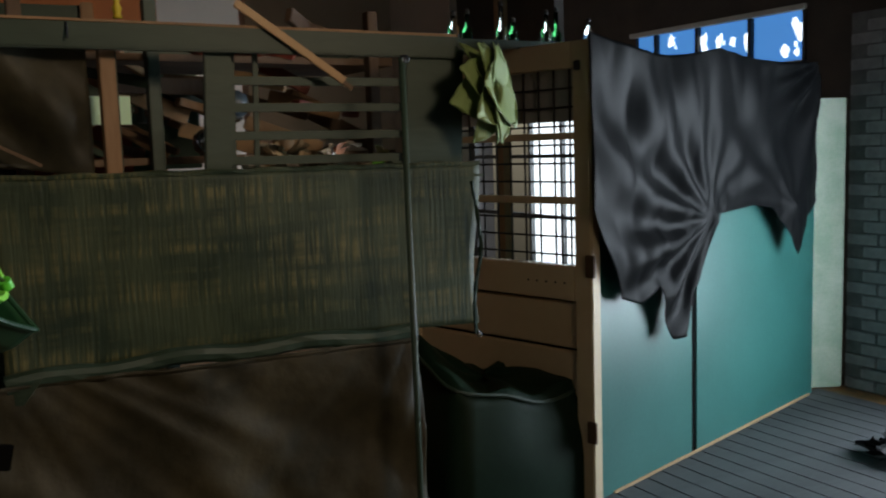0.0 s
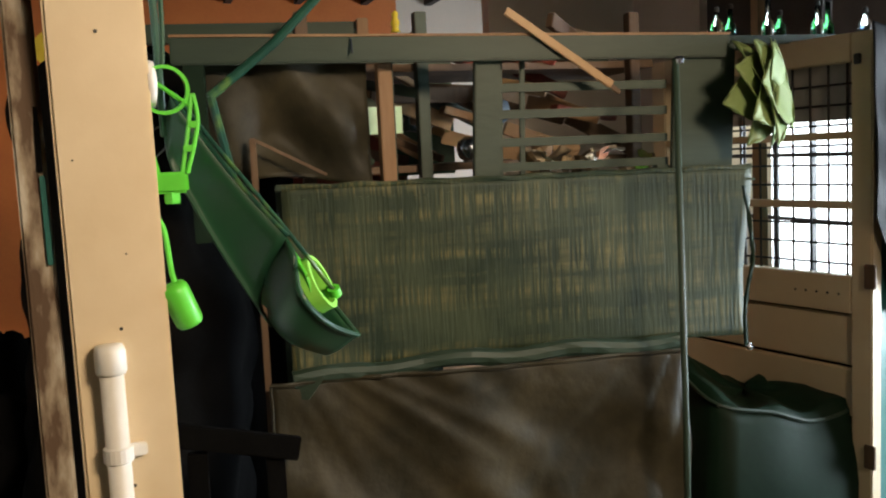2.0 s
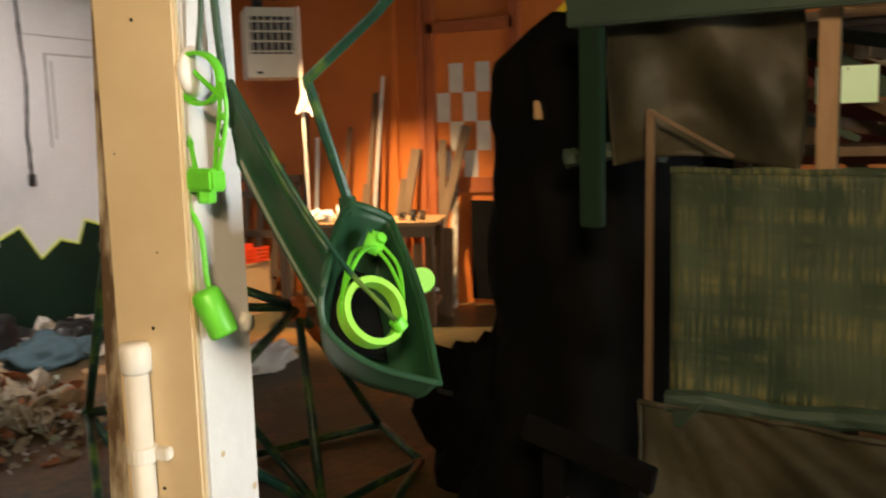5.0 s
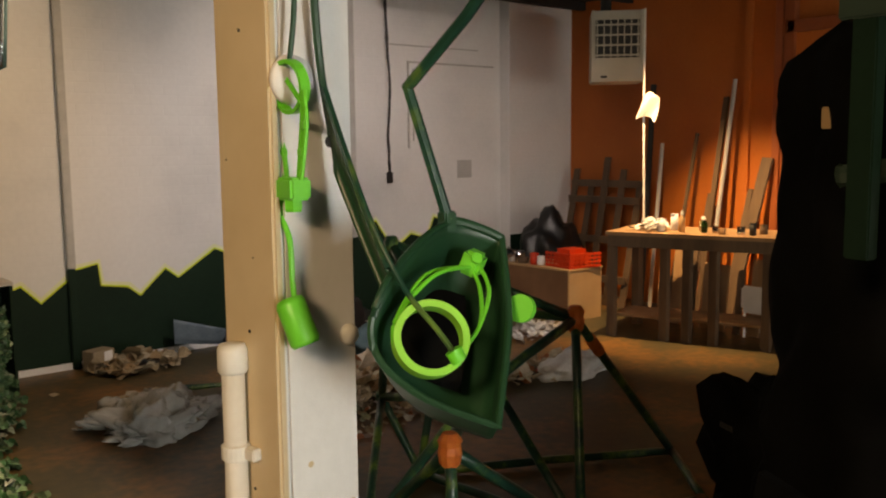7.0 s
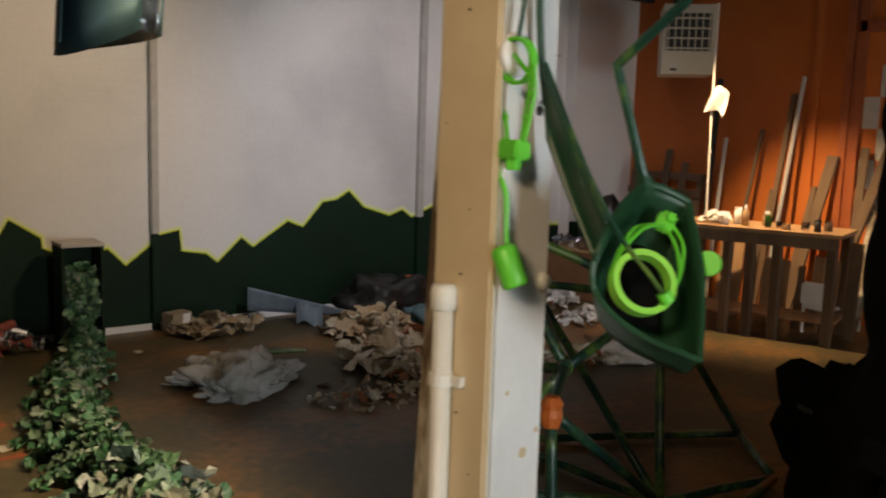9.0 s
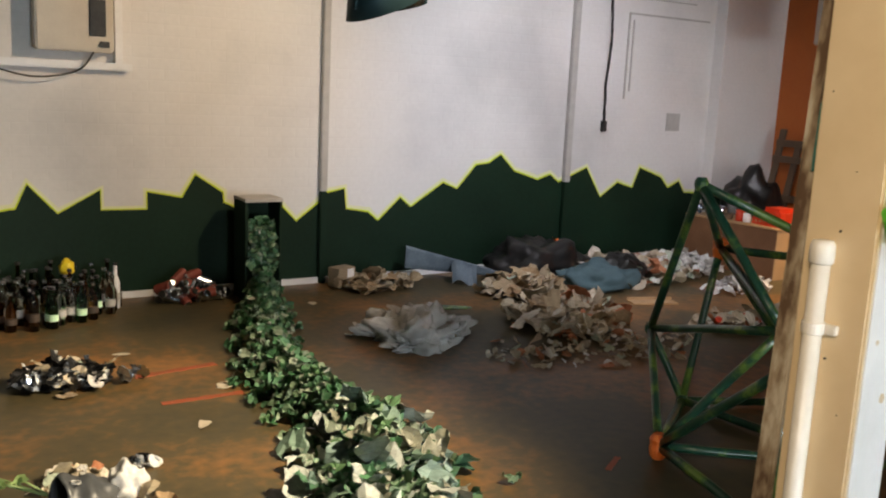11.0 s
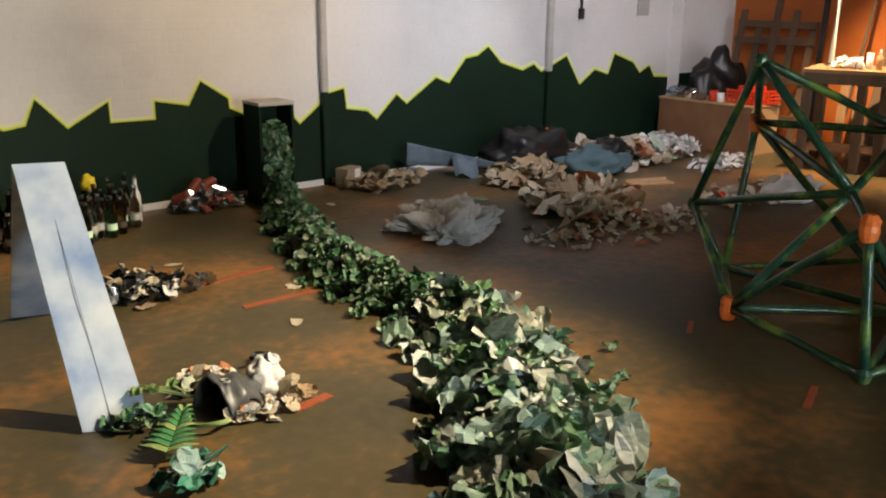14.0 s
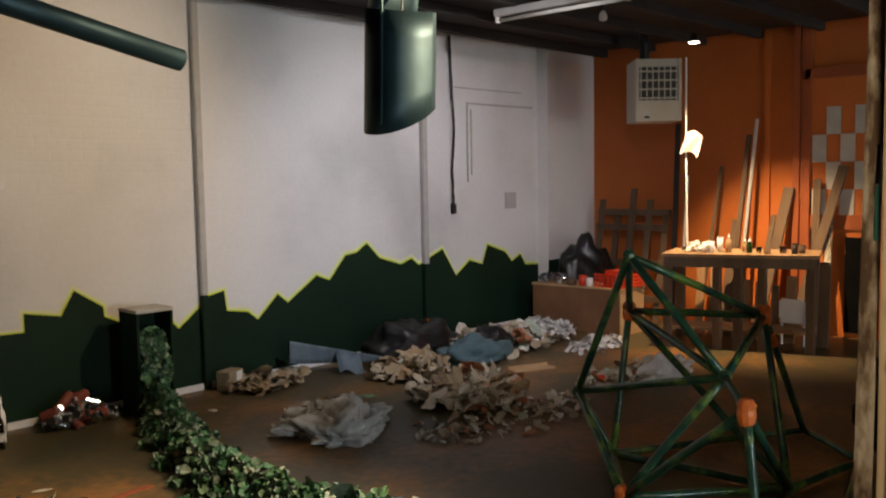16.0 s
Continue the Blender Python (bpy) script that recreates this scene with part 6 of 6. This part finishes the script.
for k in range(17):
    a, tilt = k * 2.4, 0.15 + 0.055 * k
    L = 0.095 + 0.05 * math.sqrt(k / 17)
    m = Matrix.Rotation(radians(46), 4, "Z") @ Matrix.Rotation(radians(8), 4, "Y") @ Matrix.Rotation(a, 4, "X") @ Matrix.Rotation(tilt, 4, "Y")
    part("petal", bm_sheet(lambda u, v, m=m, L=L: m @ Vector((-L * v * 0.62 - 0.005 + 0.03 * v * v, (u - 0.5) * 0.135 * math.sin(math.pi * min(0.985, 0.20 + v * 0.79)) ** 0.6, L * v * 0.9 + 0.026 * (1 - 4 * (u - 0.5) ** 2))), 8, 8, 0.0025), M_petal, flower, smooth=True)
hang = thing("hanging_strip", (2.04, 0.415, 1.02), "dangling dark plastic strip with a bright tip", "strip")
part("strip", bm_tube(arc([(0.02, 0.0, 0.42), (0, -0.012, 0.25), (0.01, 0.004, 0.12), (0, 0.01, 0.01)]), 0.006, 6, bumps=0.4), M_mural, hang)
part("tip", bm_lathe([(0.006, 0), (0.010, 0.008), (0.005, 0.018)], 10), M_steel, hang)


# dark armchair under a cover
lay = DOOR_BAY
def cover(u, v):
    a = u * 2 * math.pi
    sq = 1 / max(abs(math.cos(a)), abs(math.sin(a))) ** 0.75
    r = 0.27 * min(1.0, (v * 1.7) ** 0.6 + 0.02)
    z = 0.80 * (1 - max(0, v - 0.42) / 0.58) + 0.04 * noise.noise(Vector((math.cos(a) * 2, math.sin(a) * 2, v * 3))) + (0.16 * max(0, math.cos(a - 1.25)) ** 2 if v < 0.5 else 0) * min(1, v * 3)
    return Vector((r * sq * math.cos(a), r * sq * math.sin(a), max(0.0, z - DOOR_FLOOR)))


chair = thing("covered_armchair", (2.30, 0.30, DOOR_FLOOR), "low armchair under a dark green-brown cover", "armchair")
part("cover", bm_sheet(cover, 40, 22, 0.006), M_mural, chair, smooth=True)
part("piping", bm_tube(arc([cover(0.02 + 0.96 * k / 11, 0.44) + Vector((0, 0, 0.006)) for k in range(12)], 4), 0.006, 6), M_beam, chair, "raised seam of the cover")

# ---- barred door leaf ----
door = thing("door_1", (2.02, 0.055, 0), "cream painted panel door with a barred window, standing open", "door", kind="structure", turn=16)
D = (0.045, 0.80, 1.86)
part("lock_stile", bm_box(0, 0.062, 0, D[0], DOOR_FLOOR, D[2], 0.004), M_cream, door)
part("hinge_stile", bm_box(0.74, 0.80, 0, D[0], DOOR_FLOOR, D[2], 0.004), M_cream, door)
for z0, z1 in ((DOOR_FLOOR, 0.434), (1.06, 1.17), (1.78, D[2])):
    part("rail", bm_box(0.062, 0.74, 0, D[0], z0, z1, 0.004), M_cream, door)
for k in range(2, 6):
    part("lower_board", bm_box(0.062, 0.74, 0.014, 0.034, 0.12 + k * 0.157, 0.12 + k * 0.157 + 0.148, 0.005), M_cream, door)
# Black sheet behind the boards darkens the gaps between them
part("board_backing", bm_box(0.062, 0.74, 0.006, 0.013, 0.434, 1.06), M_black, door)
for z in (1.375, 1.575):
    part("window_rail", bm_box(0.062, 0.74, 0.010, 0.047, z - 0.011, z + 0.011, 0.003), M_cream, door)
for k in range(11):
    part("vertical_bar", bm_tube([(0.062 + 0.058 * (k + 0.5), 0.018, 1.17), (0.062 + 0.058 * (k + 0.5), 0.018, 1.78)], 0.0035, 6), M_dark, door)
for k in range(10):
    part("cross_bar", bm_tube([(0.062, 0.015, 1.20 + k * 0.058), (0.74, 0.015, 1.20 + k * 0.058)], 0.0035, 6), M_dark, door)
part("upper_pane", bm_box(0.062, 0.74, 0.008, 0.010, 1.62, 1.78), M_grey, door, "plain grey sheet as the upper mesh")
for k in range(5):
    part("bolt_hole", bm_tube([(0.10 + k * 0.035, 0.0445, 1.115), (0.10 + k * 0.035, 0.0458, 1.115)], 0.004, 8), M_dark, door)
for z in (1.175, 0.65):
    part("hinge_plate", bm_box(-0.014, 0.020, 0.045, 0.054, z - 0.035, z + 0.035, 0.003), M_oldwood, door)
part("hook", bm_box(0.03, 0.05, 0.045, 0.056, 1.77, 1.80, 0.003), M_dark, door)

# ---- teal partition under a black cloth ----
lay = STREET_BAY
TA, TB = Vector((2.93, -0.74, 0)), Vector((3.47, -2.92, 0))
teal = thing("teal_partition", TA, "two teal painted boards standing as a low partition", "partition", kind="structure")
tdir = (TB - TA)
seam = 0.372
for a, b in ((-0.004, seam - 0.008), (seam + 0.012, 1.0)):
    part("board", bm_beam(tdir * a + Vector((0, 0, 0.99)), tdir * b + Vector((0, 0, 0.99)), 0.02, 1.96, 0.003), M_teal, teal)
part("seam_post", bm_beam(tdir * (seam + 0.002) + Vector((0.012, 0, 0)), tdir * (seam + 0.002) + Vector((0.012, 0, 1.98)), 0.03, 0.11, 0.003, tdir.normalized()), M_black, teal, "dark seam strip")
part("foot_strip", bm_beam(tdir * 0.06 + Vector((-0.014, 0, 0.012)), tdir * 0.98 + Vector((-0.014, 0, 0.012)), 0.012, 0.02, 0.002), M_plypale, teal, "pale strip along the floor")
off = Vector((-0.97, -0.24, 0)).normalized()


def cloth_low(u):
    """How far the cloth's lower edge hangs below its top along its width."""
    pts = ((0.0, 0.72), (0.10, 1.12), (0.17, 1.16), (0.24, 1.10), (0.29, 1.36), (0.34, 1.36), (0.37, 1.16), (0.43, 1.06), (0.47, 0.84), (0.50, 0.80), (0.66, 0.78), (0.74, 0.80), (0.80, 0.92), (0.86, 1.08), (0.92, 0.88), (1.0, 0.80))
    for (a, x), (b, y) in zip(pts, pts[1:]):
        if u <= b:
            return x + (y - x) * (u - a) / (b - a)
    return 0.8


def cloth(u, v):
    s = -0.045 + 0.93 * u if u < 0.5 else -0.105 + 1.05 * u
    drop = cloth_low(u) * v
    fold = 0.016 * math.sin(22 * (u * 0.8 + drop * 0.55) + 1.5 * noise.noise(Vector((u * 2, drop, 7)))) * max(0, 1 - u / 0.5) + 0.02 * math.exp(-((u - 0.47) / 0.035) ** 2) * max(0, 1 - drop)
    for ku, kd, amp, lobes in ((0.46, 0.82, 0.050, 13), (0.84, 0.80, 0.020, 11)):
        du, dd = (u - ku) * 2.25, drop - kd
        dist = math.hypot(du, dd) + 0.02
        fold += amp * math.sin(lobes * math.atan2(dd, du) + 1.9 * noise.noise(Vector((u * 1.8, v * 1.6, ku * 9)))) * min(1, dist / 0.42) ** 1.5 * math.exp(-dist / 0.9) * (0.22 + 0.78 * max(0.0, -du / dist))
        fold += 0.03 * math.exp(-(dist / 0.06) ** 2)
    edge = math.hypot((1.0 - u) * 1.1, drop) + 0.05
    fold += 0.026 * math.sin(15 * math.atan2(drop, 1.02 - u)) * math.exp(-((u - 0.92) / 0.13) ** 2) * min(1, edge / 0.3)
    fold += 0.020 * noise.noise(Vector((u * 4, v * 3, 2))) + 0.016 * abs(noise.noise(Vector((u * 13, v * 1.4, 6))))
    sag = 0.06 * math.sin(math.pi * min(1, u / 0.5)) if u < 0.5 else 0.03 * math.sin(math.pi * (u - 0.5) / 0.5)
    return tdir * s + Vector((0, 0, 2.03 - 0.03 * u - sag * (1 - v) - drop)) + off * (0.075 + fold * min(1, 0.35 + u * 5) + 0.015 * v)


veil = thing("black_cloth", TA, "black satin cloth draped and knotted over the teal partition", "cloth")
part("cloth", bm_sheet(cloth, 150, 80, 0.003), M_satin, veil, smooth=True)

# south end: mint door jamb, brickwork, floorboards, transom
jamb = thing("door_3", (3.46, -3.20, 0), "peeling mint green door leaf standing ajar by the brick wall", "door", kind="structure", turn=62)
part("leaf", bm_box(0, 0.36, -0.02, 0.02, 0.01, 1.80, 0.005), M_mint, jamb)
part("edge_board", bm_box(0.22, 0.30, 0.021, 0.035, 0.01, 1.55, 0.004), M_whitepaint, jamb, "pale worn edge board")
part("top_block", bm_box(0.26, 0.34, -0.02, 0.03, 1.80, 1.87, 0.006), M_oldwood, jamb)
tr = thing("window_1", (3.5, -3.27, 2.05), "high transom window whose pane glows blue for daylight", "window", kind="structure")
part("window_head", bm_box(0.28, 1.9, -0.02, 0.05, 0.325, 0.36, 0.004), M_tube, tr)
# Side panel glows by itself in place of a daylight gap
part("side_pane", bm_box(0.13, 0.21, -0.012, 0.004, -0.34, -0.03), M_day, tr, "glowing panel in place of a gap of daylight")
part("window_sill", bm_box(0.28, 1.9, -0.02, 0.06, -0.02, 0.01, 0.004), M_tube, tr)
for x in (0.28, 0.72, 1.2, 1.62):
    part("mullion", bm_box(x, x + 0.03, -0.02, 0.03, 0.01, 0.325, 0.003), M_dark, tr)
# Daylight is put into the pane and its blotches as their own glow
pane = part("pane", bm_box(0.3, 1.85, -0.012, -0.008, 0.01, 0.325), M_blue_pane, tr, "pane glowing blue in place of daylight")
blotch_rng = random.Random(77)
for k in range(26):
    bm = bmesh.new()
    bx, bz, br = blotch_rng.uniform(0.34, 1.80), blotch_rng.uniform(0.05, 0.27), blotch_rng.uniform(0.012, 0.05)
    ring = [bm.verts.new((bx + br * blotch_rng.uniform(0.5, 1.2) * math.cos(a * 0.5236), -0.0055 + 0.0001 * k, min(0.32, max(0.015, bz + br * blotch_rng.uniform(0.6, 1.6) * math.sin(a * 0.5236))))) for a in range(12)]
    bm.faces.new(ring)
    part("bright_patch", bm, M_day, tr, "glowing white blotch in place of bright sky")
win = thing("window_2", (4.4, -3.27, 0.35), "large street window with a metal grid", "window", kind="structure")
for k in range(8):
    part("mullion", bm_box(k * 0.48, k * 0.48 + 0.035, -0.03, 0.02, 0, 1.65, 0.003), M_dark, win)
for z in (0, 0.55, 1.1, 1.6):
    part("transom_bar", bm_box(0, 3.4, -0.025, 0.015, z, z + 0.035, 0.003), M_dark, win)
# dark glazed brickwork of the street wall beside the frame
brickwall = thing("wall_brick", (3.46, -3.25, 0), "dark blue-grey brick wall in the shade", "wall", kind="structure")
part("mortar", bm_box(-1.10, -0.012, -0.02, 0.016, 0, 2.30), M_mortar, brickwall, "dark mortar bed")
me_b = bpy.data.meshes.new("brick")
tmp = bm_box(-0.104, 0.104, 0.0, 0.025, 0, 0.064, 0.005)
tmp.to_mesh(me_b)
tmp.free()
me_b.materials.append(M_brick)
for row in range(30):
    for col in range(4):
        b = new("brick", me_b)
        b.parent = brickwall
        b.location = (-0.12 - col * 0.215 - (0.107 if row % 2 else 0), 0.004, 0.01 + row * 0.075)
boards = thing("floor_boards", (3.0, -2.2, 0.0), "worn grey floorboards by the doorway", "floor", kind="structure")
me_p = bpy.data.meshes.new("plank")
tmp = bm_box(0, 2.9, -0.058, 0.058, 0.0, 0.012, 0.003)
tmp.to_mesh(me_p)
tmp.free()
me_p.materials.append(M_planks)
for k in range(20):
    b = new("plank", me_p)
    b.parent = boards
    b.location = (-2.4, 1.5 - k * 0.12, 0.0)
darkheap = heap("dark_rubble", (2.45, -2.35, 0.012), 0.20, 0.25, 0.20, 40, 0.12, M_bin, "small heap of dark rubbish by the wall", seed=61)
